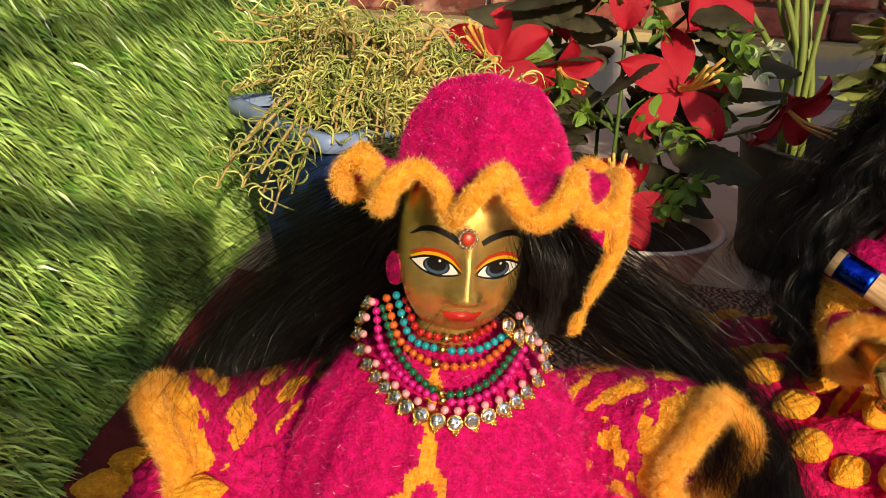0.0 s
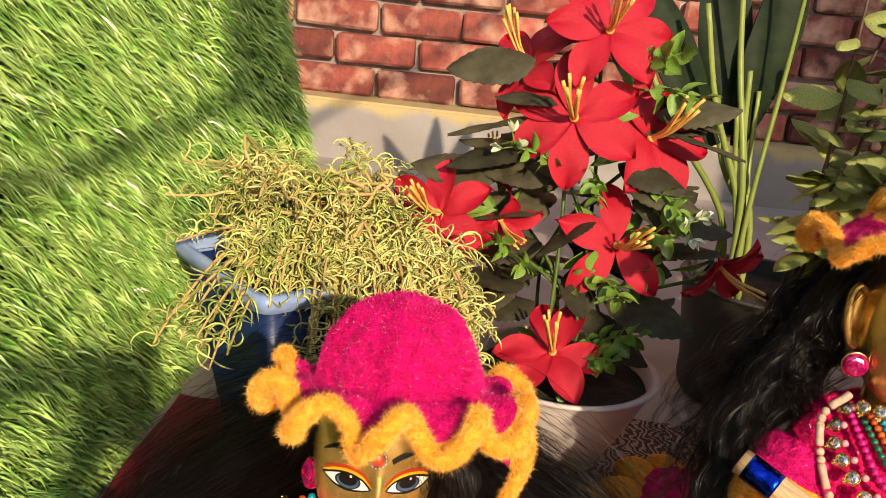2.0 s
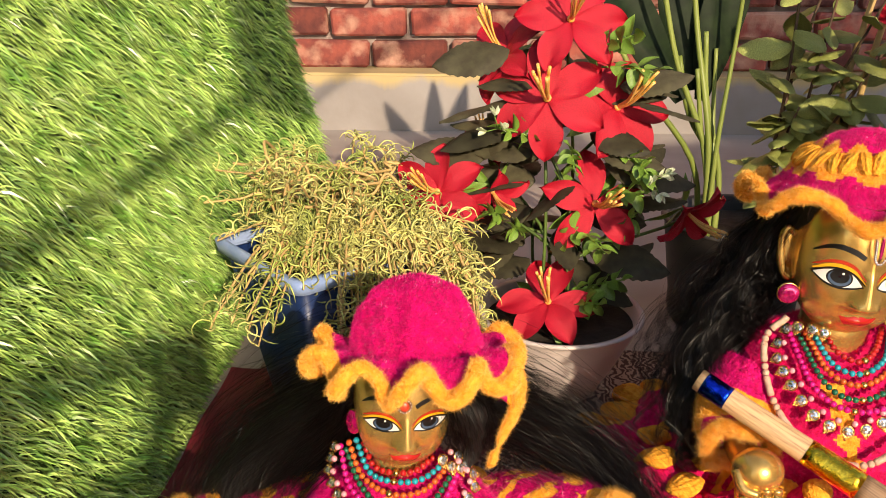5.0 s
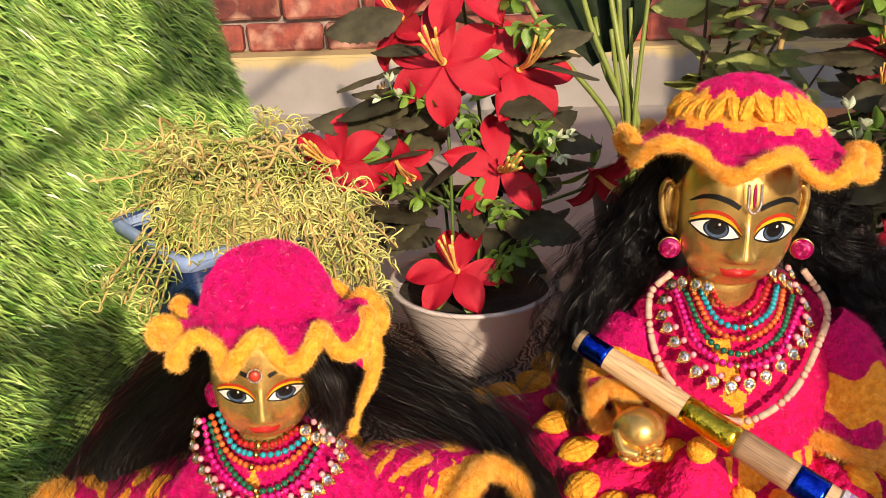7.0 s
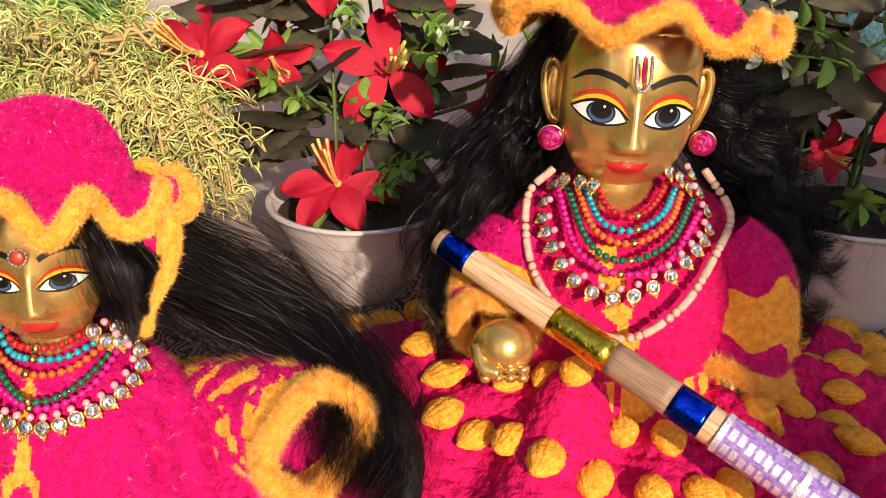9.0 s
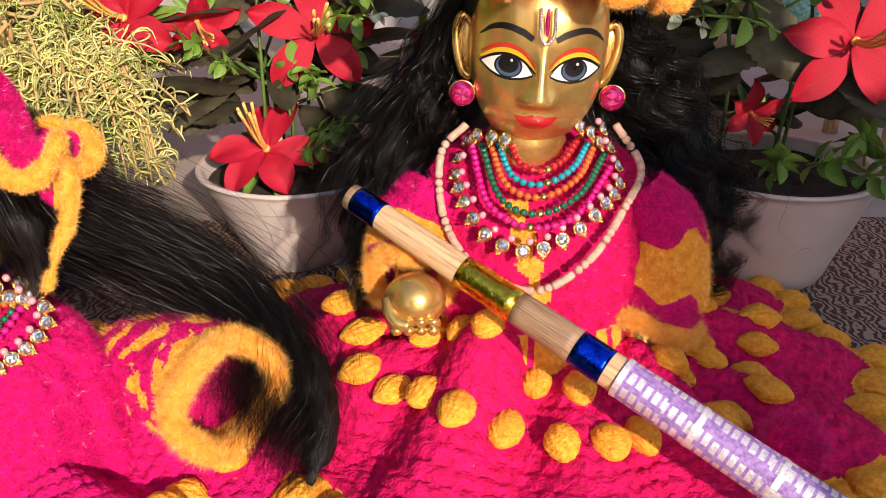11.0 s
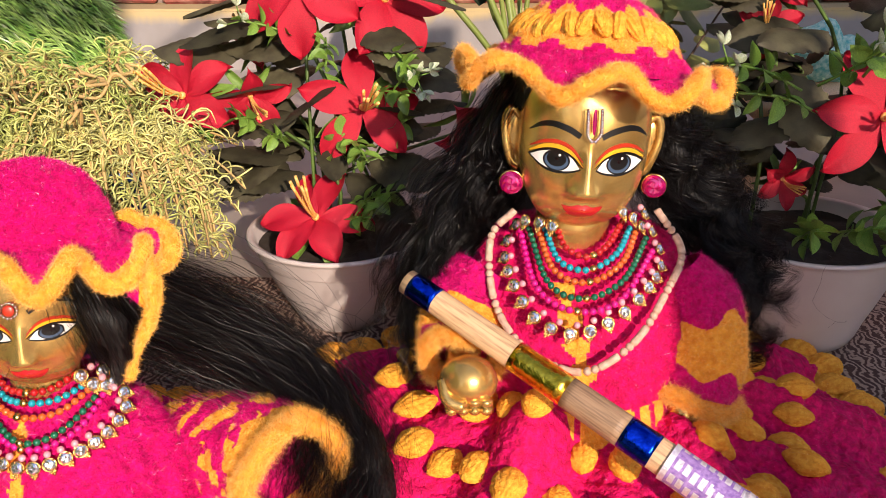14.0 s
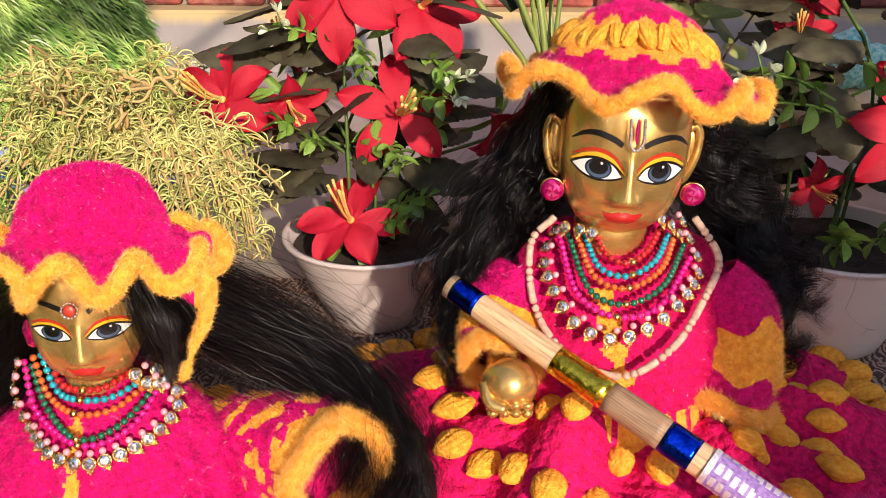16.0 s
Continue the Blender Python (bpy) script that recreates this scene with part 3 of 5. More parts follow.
figure("brass_statue", R_HEAD, head_geo(False, 0.86, 0.70), [lathe([(0.06, 0.0), (0.062, 0.03), (0.045, 0.09), (0.018, 0.135)], 24, (0.026, 0.392))],
       "small seated brass goddess statue with painted eyes and red lips")
figure("brass_statue", K_HEAD, head_geo(), [lathe([(0.07, 0.0), (0.07, 0.04), (0.05, 0.13), (0.021, 0.172)], 24, (0.361, 0.482)), fist((0.281, 0.392, 0.106), 1.0),
                                            tube(smooth_path([(0.285, 0.46, 0.125), (0.279, 0.43, 0.108), (0.281, 0.395, 0.105)], 10), 0.012, 12),
                                            tube(smooth_path([(0.436, 0.44, 0.10), (0.43, 0.425, 0.06), (0.425, 0.41, 0.02)], 10), 0.0125, 14)],
       "seated brass flute-player statue with painted eyes and red lips")


# ---- woollen clothes ----
def wool(name, geo, n, length, parent=None, label="", category="", at=None, seed=1, yarn=WOOL, relief=0.0022, **kw):
    """A woollen piece with its loose fibres."""
    geo = lumpy(geo, relief, seed)
    g = join(geo, fuzz(geo, n, length, seed=seed, **kw))
    if at is not None:
        g = moved(g, Matrix.Translation(-Vector(at)))
    ob = part(name, g, yarn, parent, label, Matrix.Translation(at) if at is not None else None)
    return tagged(ob, category=category)


def banded(p, bands, wrap_v=True):
    """A sheet whose rows take material 0 or 1 by a mask of the same size."""
    g = grid(p, wrap_v=wrap_v)
    nu, nv = p.shape[:2]
    cols = nv if wrap_v else nv - 1
    mask = bands[:nu - 1, :cols].ravel()
    return g[0], g[1], np.concatenate([mask, mask]).astype(int)


def bonnet(c, crown, rim, waves, amp, yaw_bands, edge_r, fluff, seed, name_label, stripes, rim_drop=0.0, tilt=0.0, edge_from=0.70, cord=(), puffs=0, roll=0.0):
    """A knitted hat: crown, ruffled brim and a thick fluffy edge."""
    a = np.linspace(0, 2 * np.pi, 160, endpoint=False)
    hat = empty("knitted_hat", pose(c[0], c[1], c[2], -tilt, roll, 0), name_label, "hat")
    prof = smooth_path([(r, z, 0) for r, z in crown], 34)[:, :2]
    rr = np.random.default_rng(seed)
    lump = 0.0012 * np.sin(5 * a + seed) + 0.0008 * np.sin(11 * a)
    p = np.stack([(prof[:, :1] + lump * (prof[:, :1] > 0.01)) * np.cos(a), (prof[:, :1] + lump * (prof[:, :1] > 0.01)) * np.sin(a) * 0.97, np.repeat(prof[:, 1:], 160, 1)], 2)
    zz = prof[:, 1:] + 0.003 * np.sin(12 * a)
    mask = np.zeros(zz.shape)
    for lo, hi in stripes:
        mask[(zz > lo) & (zz < hi)] = 1
    wool("crown", banded(p, mask), 120000, fluff, hat, seed=seed)
    s = np.linspace(0, 1, 16)[:, None]
    ph = waves * a + 0.7 * np.sin(2 * a + seed) + yaw_bands
    r0, z0 = crown[-1]
    r1 = rim + amp * 0.6 * np.cos(ph)
    z1 = z0 - rim_drop + amp * np.sin(ph) - 0.4 * amp * np.cos(a + 1.6) 
    rad = r0 + (r1 - r0) * s ** 0.8 + 0 * a
    hgt = z0 + (z1 - z0) * s ** 1.3
    brim = np.stack([rad * np.cos(a), rad * np.sin(a), hgt], 2)
    bm = np.repeat((s > edge_from), 160, 1).astype(float)
    wool("brim", banded(brim, bm), 50000, fluff, hat, seed=seed + 1, lift=0.8, tangle=1.1)
    edge = np.stack([r1 * np.cos(a), r1 * np.sin(a), z1], 1)
    t = tube(np.concatenate([edge, edge[:1]]), edge_r, 10, m=1, cap=False)
    wool("edging", t, 75000, fluff * 1.25, hat, "fluffy orange edging", seed=seed + 2, tangle=1.2)
    for i in range(puffs):
        b = 2 * np.pi * (i + 0.2 * rr.random()) / puffs
        r2, z2 = np.interp(0.030, [0.014, 0.029, 0.043], [0.0585, 0.0465, 0.0345]), 0.030 + 0.002 * math.sin(3 * b)
        o = np.array([0.72 * math.cos(b + 0.35 * (-1) ** i), 0.72 * math.sin(b + 0.35 * (-1) ** i), -0.70])
        nrm = np.array([0.70 * math.cos(b), 0.70 * math.sin(b), 0.72])
        t = np.cross(nrm, o)
        g = ball((0, 0, 0), (1, 1, 1), 32, m=1)
        ridge = 1 + 0.16 * np.sin(9 * np.arctan2(g[0][:, 1:2], g[0][:, :1]))
        v = np.array([r2 * math.cos(b), r2 * math.sin(b) * 0.97, z2]) + g[0][:, 2:] * o * 0.0105 + g[0][:, :1] * ridge * t * 0.0048 + g[0][:, 1:2] * ridge * nrm * 0.0042
        wool("puff_stitch", (v, g[1], g[2]), 380, 0.0014, hat, seed=seed + i, tangle=0.7, relief=0.001)
    if cord:
        inv = hat.matrix_basis.inverted()
        q = smooth_path([tuple(inv @ Vector(x)) for x in cord], 30)
        inner = smooth_path([tuple(inv @ Vector(x)) for x in ((0.076, 0.383, 0.224), (0.078, 0.376, 0.212), (0.081, 0.369, 0.202), (0.087, 0.364, 0.187), (0.088, 0.361, 0.171), (0.083, 0.356, 0.153))], 30)
        e = np.linspace(0, 1, 10)[:, None, None]
        flap = q[None, :12] * (1 - e) + inner[None, :12] * e + np.array([0, -0.006, 0]) * np.sin(np.pi * e)
        wool("flap", banded(flap, np.repeat(np.linspace(0, 1, 10)[:, None] < 0.3, 12, 1).astype(float)), 5000, fluff, hat, "drooping fold of the brim", seed=seed + 4)
        wool("edge_drop", tube(q, np.interp(np.linspace(0, 1, 30), [0, 0.4, 0.6, 1], [0.0044, 0.0040, 0.0024, 0.0020]), 10, m=1), 9000, fluff * 1.2, hat, "hanging end of the orange edging", seed=seed + 3, tangle=1.2)
    return hat


bonnet((0.033, 0.386, 0.226), [(0.0, 0.0415), (0.013, 0.0395), (0.025, 0.033), (0.034, 0.021), (0.039, 0.009), (0.042, -0.004)], 0.065, 10, 0.0095, 3.6, 0.0045, 0.0017, 3,
       "hot pink knitted wool hat with ruffled yellow-orange edge", [], 0.006, 14, cord=((0.093, 0.372, 0.222), (0.100, 0.366, 0.205), (0.098, 0.363, 0.188), (0.091, 0.360, 0.172), (0.086, 0.357, 0.159), (0.083, 0.355, 0.151)))
bonnet((0.359, 0.478, 0.2815), [(0.0, 0.053), (0.018, 0.050), (0.034, 0.042), (0.0465, 0.028), (0.0585, 0.013), (0.069, 0.003)], 0.080, 8, 0.008, 2.0, 0.0048, 0.0018, 8,
       "pink and orange striped knitted hat with wavy brim", [(0.019, 0.041)], 0.002, 10, 0.84, puffs=30, roll=5)


def draped(levels, n=220, folds=0.0, k=7, seed=0, rows=130):
    """A body of cloth from (cx, cy, rx, ry, z) levels."""
    lv = smooth_path([(x[0], x[1], x[4]) for x in levels], rows)
    rad = smooth_path([(x[2], x[3], 0) for x in levels], rows)
    a = np.linspace(0, 2 * np.pi, n, endpoint=False)
    w = np.linspace(0, 1, rows)[:, None]
    f = 1 + folds * w * np.sin(k * a + seed + 2 * w) + folds * 0.5 * w * np.sin((2 * k + 3) * a)
    return np.stack([lv[:, :1] + rad[:, :1] * f * np.cos(a), lv[:, 1:2] + rad[:, 1:2] * f * np.sin(a), np.repeat(lv[:, 2:], n, 1)], 2), a


# shawl and sleeves of the smaller figure
r_dress = empty("knitted_dress", (0.022, 0.385, 0), "hot pink fuzzy knitted dress with orange patterned sleeves", "dress")
back_to = (0.022, 0.385, 0)
RL = Matrix.Translation((-0.022, -0.385, 0))
p, a = draped([(0.027, 0.388, 0.016, 0.016, 0.136), (0.025, 0.388, 0.030, 0.026, 0.128), (0.022, 0.386, 0.055, 0.040, 0.110), (0.021, 0.384, 0.072, 0.052, 0.085), (0.021, 0.380, 0.081, 0.066, 0.05), (0.021, 0.376, 0.086, 0.078, 0.0)], folds=0.05, k=9, seed=1)
front_v = (np.abs(np.abs(p[..., 0] - 0.016) - 0.55 * np.clip(0.088 - p[..., 2], 0, 1)) < 0.0035 + 0.0015 * np.sin(p[..., 2] * 500)) & (p[..., 1] < 0.385) & (p[..., 2] < 0.125)
wool("shawl", moved(banded(p, front_v.astype(float)), RL), 130000, 0.0030, r_dress, seed=11)


def sleeve(path, radii, pattern, parent, shift, n, cuff, seed, rows=110, around=120):
    c = smooth_path(path, rows)
    rad = np.interp(np.linspace(0, 1, rows), np.linspace(0, 1, len(radii)), radii)
    g = tube(c, rad, around, cap=False)
    u, vv = np.divmod(np.arange(rows * around), around)
    mask = pattern(u / (rows - 1), vv / around * 2 * np.pi).reshape(rows, around)
    cells = mask[:-1].ravel().astype(int)
    g = (g[0], g[1], np.concatenate([cells, cells]))
    lining = tube(c[-30:], rad[-30:] * 0.86, 32, cap=False)
    lining = (lining[0], lining[1][:, ::-1], np.ones(len(lining[1]), int))
    fill = tube(c[-34:-20], rad[-34:-20] * 0.84, 32)
    wool("sleeve", moved(join(g, lining, fill), shift), 2 * n, 0.0025, parent, seed=seed)
    t = c[-1] - c[-2]
    t /= np.linalg.norm(t)
    s = np.cross(t, (0, 0.1, 1))
    s /= np.linalg.norm(s)
    w = np.cross(s, t)
    b = np.linspace(0, 2 * np.pi, 41)
    ring = c[-1] + rad[-1] * (np.cos(b)[:, None] * s + np.sin(b)[:, None] * w) + t * (0.004 * np.sin(3 * b + seed))[:, None]
    wool("cuff", moved(tube(ring, cuff, 12, m=1, cap=False), shift), 36000, 0.0036, parent, "fluffy orange cuff", seed=seed + 1, tangle=1.1)


def flecks(u, b):
    f = np.sin(u * 24 + 1.6 * np.sin(3 * b) + 0.5 * np.sin(17 * b)) + 0.9 * np.sin(7 * b + 5 * np.sin(u * 8) + 0.4 * np.sin(60 * u)) + 0.5 * np.sin(15 * b - 31 * u)
    return ((f > 0.45) & (u < 0.85)) | (u + 0.02 * np.sin(9 * b) > 0.80) | (u + 0.03 * np.sin(8 * b) < 0.13)


sleeve([(-0.03, 0.420, 0.062), (-0.068, 0.420, 0.052), (-0.110, 0.410, 0.040), (-0.140, 0.396, 0.034)], (0.024, 0.034, 0.040, 0.036), flecks, r_dress, RL, 26000, 0.0085, 21)
sleeve([(0.07, 0.420, 0.058), (0.105, 0.416, 0.064), (0.142, 0.394, 0.072), (0.166, 0.368, 0.076)], (0.024, 0.033, 0.036, 0.032), flecks, r_dress, RL, 26000, 0.0065, 24)


def skirt(c, rx, ry, lobes, height, parent, shift, seed, n, ring_rows, hole=0.02, knees=()):
    """A spread knitted skirt: fluted wedges, rows of puffed stitches and a scalloped edge."""
    a = np.linspace(0, 2 * np.pi, 480, endpoint=False)
    rows = 230 if knees else 140
    s = np.linspace(hole, 1, rows)[:, None]
    lob = 1 + 0.055 * np.cos(lobes * a)
    flute = 0.008 * np.cos(lobes * a) * np.sin(np.pi * s) + 0.0018 * np.abs(np.sin(21 * np.pi * s + 0.5 * np.sin(5 * a))) * (s > 0.2) + 0.0007 * np.sin(96 * a + np.pi * np.floor(21 * s)) + 0.010 * (value_noise(np.stack([s * np.cos(a), s * np.sin(a), 0 * s * a], 2).reshape(-1, 3), 5.5, seed).reshape(len(s), -1) - 0.5) * np.sin(np.pi * s)
    z = height * (1 - s) ** 0.8 * (1 + 0.18 * np.sin(3 * a + seed)) + 0.010 * (1 - s ** 6) + flute + 0.004
    x, y = c[0] + rx * lob * s * np.cos(a), c[1] + ry * lob * s * np.sin(a)
    for kx, ky, kh in knees:
        z = z + kh * np.exp(-((x - kx) ** 2 + (y - ky) ** 2) / 0.038 ** 2)
    border = np.repeat(s > 0.89, len(a), 1) & (s + 0.02 * np.sin(40 * a) > 0.9)
    body = banded(np.stack([x, y, np.maximum(z, 0.003)], 2)[:, ::-1], border[:, ::-1].astype(float))
    wool("skirt", moved(body, shift), int(1.4 * n), 0.0026, parent, seed=seed, yarn=SHADE_WOOL if knees else WOOL)
    rr = np.random.default_rng(seed)
    for frac, count, size in ring_rows:
        for i in range(count):
            b = 2 * np.pi * (i + 0.3 * rr.random()) / count
            lb = 1 + 0.055 * math.cos(lobes * b)
            k = min(rows - 1, int(round((frac - hole) / (1 - hole) * (rows - 1))))
            zz = float(np.interp(b, a, z[k]))
            q = np.array([c[0] + rx * lb * frac * math.cos(b), c[1] + ry * lb * frac * math.sin(b), zz + 0.003])
            t = np.array([-rx * math.sin(b), ry * math.cos(b), 0])
            t /= np.linalg.norm(t)
            o = np.array([math.cos(b), math.sin(b), -0.1])
            wide, deep = size * (0.92 + 0.16 * rr.random()), size * (1.35 + 0.2 * rr.random())
            g = ball((0, 0, 0), (1, 1, 1), 44, m=1)
            v = g[0] * np.array([1, 1, 0]) * (1 + 0.075 * np.sin(14 * np.arctan2(g[0][:, 1:2], g[0][:, :1]) + 3 * g[0][:, 2:])) + g[0] * np.array([0, 0, 1])
            tap = 1 - 0.42 * v[:, 2:] ** 2
            v = q + v[:, 2:] * o * deep + v[:, :1] * t * wide * tap + v[:, 1:2] * tap * np.array([0, 0, size * 0.75])
            wool("puff_stitch", moved((v, g[1], g[2]), shift), 260, 0.0012, parent, seed=seed + i, tangle=0.7, relief=0.0012)


skirt((0.022, 0.385), 0.19, 0.165, 8, 0.05, r_dress, RL, 31, 26000, [(0.72, 34, 0.0105), (0.99, 40, 0.0135)])

# dress of the flute player
KL = Matrix.Translation((-0.361, -0.475, 0))
k_dress = empty("knitted_dress", (0.361, 0.475, 0), "magenta and orange knitted dress spread round the statue", "dress")
p, a = draped([(0.361, 0.497, 0.026, 0.012, 0.183), (0.361, 0.493, 0.047, 0.020, 0.178), (0.362, 0.482, 0.067, 0.036, 0.163), (0.363, 0.474, 0.081, 0.050, 0.137), (0.363, 0.469, 0.082, 0.060, 0.105), (0.362, 0.465, 0.074, 0.064, 0.07), (0.362, 0.465, 0.085, 0.075, 0.045)], folds=0.02, k=6)
front_o = (np.abs(p[..., 0] - 0.351 + 0.25 * (p[..., 2] - 0.12)) < 0.006 + 0.003 * np.sin(p[..., 2] * 380)) & (p[..., 1] < 0.47) & (p[..., 2] < 0.155)
waist_o = (p[..., 2] < 0.078) & (np.sin(30 * np.arctan2(p[..., 1] - 0.465, p[..., 0] - 0.362)) > -0.5)
wool("bodice", moved(banded(p, (front_o | waist_o).astype(float)), KL), 110000, 0.0024, k_dress, seed=41, yarn=SHADE_WOOL)


def k_bands(u, b):
    w = u + 0.05 * np.sin(5 * b)
    return ((w > 0.40) & (w < 0.78)) | (u > 0.94)


sleeve([(0.425, 0.468, 0.148), (0.443, 0.458, 0.125), (0.444, 0.446, 0.095), (0.437, 0.434, 0.066)], (0.022, 0.029, 0.031, 0.029), k_bands, k_dress, KL, 26000, 0.0052, 44)
sleeve([(0.298, 0.468, 0.148), (0.283, 0.458, 0.130), (0.279, 0.442, 0.115), (0.279, 0.425, 0.108)], (0.022, 0.029, 0.030, 0.024), k_bands, k_dress, KL, 20000, 0.0052, 47)
skirt((0.380, 0.478), 0.245, 0.222, 12, 0.052, k_dress, KL, 51, 150000, [(0.43, 24, 0.0100), (0.60, 33, 0.0108), (0.975, 44, 0.0150)], knees=((0.315, 0.400, 0.044), (0.43, 0.40, 0.024), (0.238, 0.452, 0.044)))
wool("pompom", moved(ball((0.498, 0.335, 0.052), (0.017, 0.017, 0.017), 32), KL), 9000, 0.005, k_dress, "round hot pink wool pompom", seed=58, lift=1.4)

# ---- pots ----
def round_pot(at, top, foot, height, material, label, soil_at=0.9):
    pot = empty("flower_pot", at, label, "flower pot")
    w = 0.004
    prof = smooth_path([(0, 0, 0), (foot, 0.0, 0), (foot + (top - foot) * 0.42, height * 0.33, 0), (foot + (top - foot) * 0.82, height * 0.78, 0), (top, height, 0)], 20)[:, :2]
    prof = [tuple(x) for x in prof] + [(top + 0.004, height + 0.002), (top + 0.002, height + 0.005), (top - w, height + 0.003), (top - 2 * w, height * 0.8), (foot, height * 0.6)]
    part("body", lathe(prof, 56), material, pot)
    rs = foot + (top - foot) * 0.86
    a = np.linspace(0, 2 * np.pi, 40, endpoint=False)
    rad = np.linspace(0, 1, 10)[:, None] * rs
    z = height * soil_at + 0.003 * np.sin(rad * 200) * np.sin(5 * a)
    part("soil", grid(np.stack([rad * np.cos(a), rad * np.sin(a), z], 2)[:, ::-1], wrap_v=True), soil, pot)
    return pot


def square_pot(at, side, height, label):
    """Tapered square planter with a flat printed rim."""
    pot = empty("planter", at, label, "planter")
    def ring(h, z):
        q = []
        for sx, sy in ((1, 1), (-1, 1), (-1, -1), (1, -1)):
            for k in range(5):
                b = math.atan2(sy, sx) + (k - 2) / 2 * 0.7
                q.append((sx * (h - 0.012) + 0.017 * math.cos(b) * 0.72, sy * (h - 0.012) + 0.017 * math.sin(b) * 0.72, z))
        return q
    h = side / 2
    part("body", grid(np.array([ring(0.013, 0.0), ring(h * 0.56, 0.0), ring(h * 0.58, 0.006), ring(h * 0.97, height - 0.012), ring(h * 0.93, height - 0.012), ring(h * 0.56, 0.03)])[:, ::-1], wrap_v=True), pot_blue, pot)
    part("rim", grid(np.array([ring(h * 0.95, height - 0.014), ring(h * 1.06, height - 0.012), ring(h * 1.08, height), ring(h * 1.0, height + 0.002), ring(h * 0.93, height - 0.008)])[:, ::-1], wrap_v=True), pot_rim_blue, pot,
         "light blue and white printed rim")
    part("soil", grid(np.array([ring(0.001, height * 0.86), ring(h * 0.92, height * 0.86)])[:, ::-1], wrap_v=True), soil, pot)
    return pot


round_pot((0.162, 0.712, 0), 0.085, 0.034, 0.094, pot_white, "white plastic bowl pot holding red artificial flowers")
round_pot((0.600, 0.682, 0), 0.090, 0.050, 0.105, pot_white, "white plastic bowl pot in the shade")
round_pot((0.40, 0.90, 0), 0.092, 0.07, 0.135, pot_black, "dark grey nursery pot with lily and holy basil")
square_pot(pose(-0.076, 0.660, 0, 0, 0, -47), 0.146, 0.19, "dark blue square plastic planter with printed rim")

# ---- wigs ----
def lock(guide, n, spread, curl, turns, seed, k=16, frizz=0.0):
    """Strands that follow a guide, spread round it, with a loose curl."""
    r = np.random.default_rng(seed)
    g = smooth_path(guide, k)
    s = np.linspace(0, 1, k)
    d = r.normal(size=(n, 1, 3)) * np.interp(s, np.linspace(0, 1, len(spread)), spread)[None, :, None] * 0.5
    ph, tn = r.random((n, 1)) * 2 * np.pi, turns * (0.7 + 0.6 * r.random((n, 1)))
    cr = curl * (0.4 + 0.9 * r.random((n, 1))) * np.linspace(0.1, 1, k)
    w = ph + tn * 2 * np.pi * s
    c = np.stack([cr * np.cos(w), cr * np.sin(w) * 0.8, cr * np.sin(w + 1.2) * 0.6], 2)
    f = np.cumsum(r.normal(size=(n, k, 3)) * frizz, axis=1)
    cut = 0.72 + 0.28 * r.random((n, 1, 1))
    p = g[None] + d + c + f
    p[..., 2] = np.maximum(p[..., 2], 0.004 + 0.01 * r.random((n, 1)))
    return p[:, :1] + (p - p[:, :1]) * cut


def curly(guide, locks, per, spread, curl, turns, seed, k=46):
    """Tight ringlets: small bundles of strands, each wound round its own way along the guide."""
    r = np.random.default_rng(seed)
    g = smooth_path(guide, k)
    s = np.linspace(0, 1, k)
    env = np.interp(s, np.linspace(0, 1, len(spread)), spread)
    out = []
    for i in range(locks):
        d = r.normal(size=3) * 0.5
        w = r.random() * 6.28 + (turns * (0.75 + 0.5 * r.random())) * 2 * np.pi * s
        c = curl * (0.5 + 0.7 * r.random()) * np.minimum(1, s * 4)
        axis = g + d * env[:, None] + np.stack([c * np.cos(w), c * np.sin(w) * 0.9, c * np.sin(w + 1.0) * 0.5], 1)
        cut = int(k * (0.6 + 0.4 * r.random()))
        q = np.linspace(0, cut - 1, k)
        axis = np.stack([np.interp(q, np.arange(k), axis[:, j]) for j in range(3)], 1)
        out.append(axis[None] + r.normal(size=(per, 1, 3)) * 0.0016 + np.cumsum(r.normal(size=(per, k, 3)) * 0.0002, axis=1))
    p = np.concatenate(out)
    p[..., 2] = np.maximum(p[..., 2], 0.006)
    return p


def wig(at, locks, core, label, width, seed):
    ob = empty("wig", at, label, "wig")
    sh = Matrix.Translation(-Vector(at))
    part("hair_mass", moved(join(*[lumpy(c, 0.006, seed + k) for k, c in enumerate(core)]), sh), hair_core, ob)
    geos = [ribbons(l if isinstance(l, np.ndarray) else lock(*l[:6], **l[6]), width, seed=seed + i) for i, l in enumerate(locks)]
    part("loose_hair", moved(join(*geos), sh), hair_black, ob)["kind"] = "stuff"
    return ob


RW1 = [(0.045, 0.412, 0.190), (0.075, 0.428, 0.158), (0.120, 0.445, 0.124), (0.168, 0.442, 0.093), (0.203, 0.417, 0.066), (0.218, 0.384, 0.045), (0.212, 0.350, 0.028)]
RW2 = [(0.015, 0.412, 0.190), (-0.025, 0.430, 0.152), (-0.066, 0.440, 0.114), (-0.100, 0.435, 0.080), (-0.113, 0.420, 0.050), (-0.100, 0.400, 0.035)]
RW3 = [(0.054, 0.378, 0.207), (0.066, 0.371, 0.185), (0.073, 0.371, 0.160), (0.070, 0.376, 0.140)]
RW4 = [(0.003, 0.385, 0.205), (-0.012, 0.388, 0.185), (-0.022, 0.397, 0.158), (-0.035, 0.410, 0.125)]
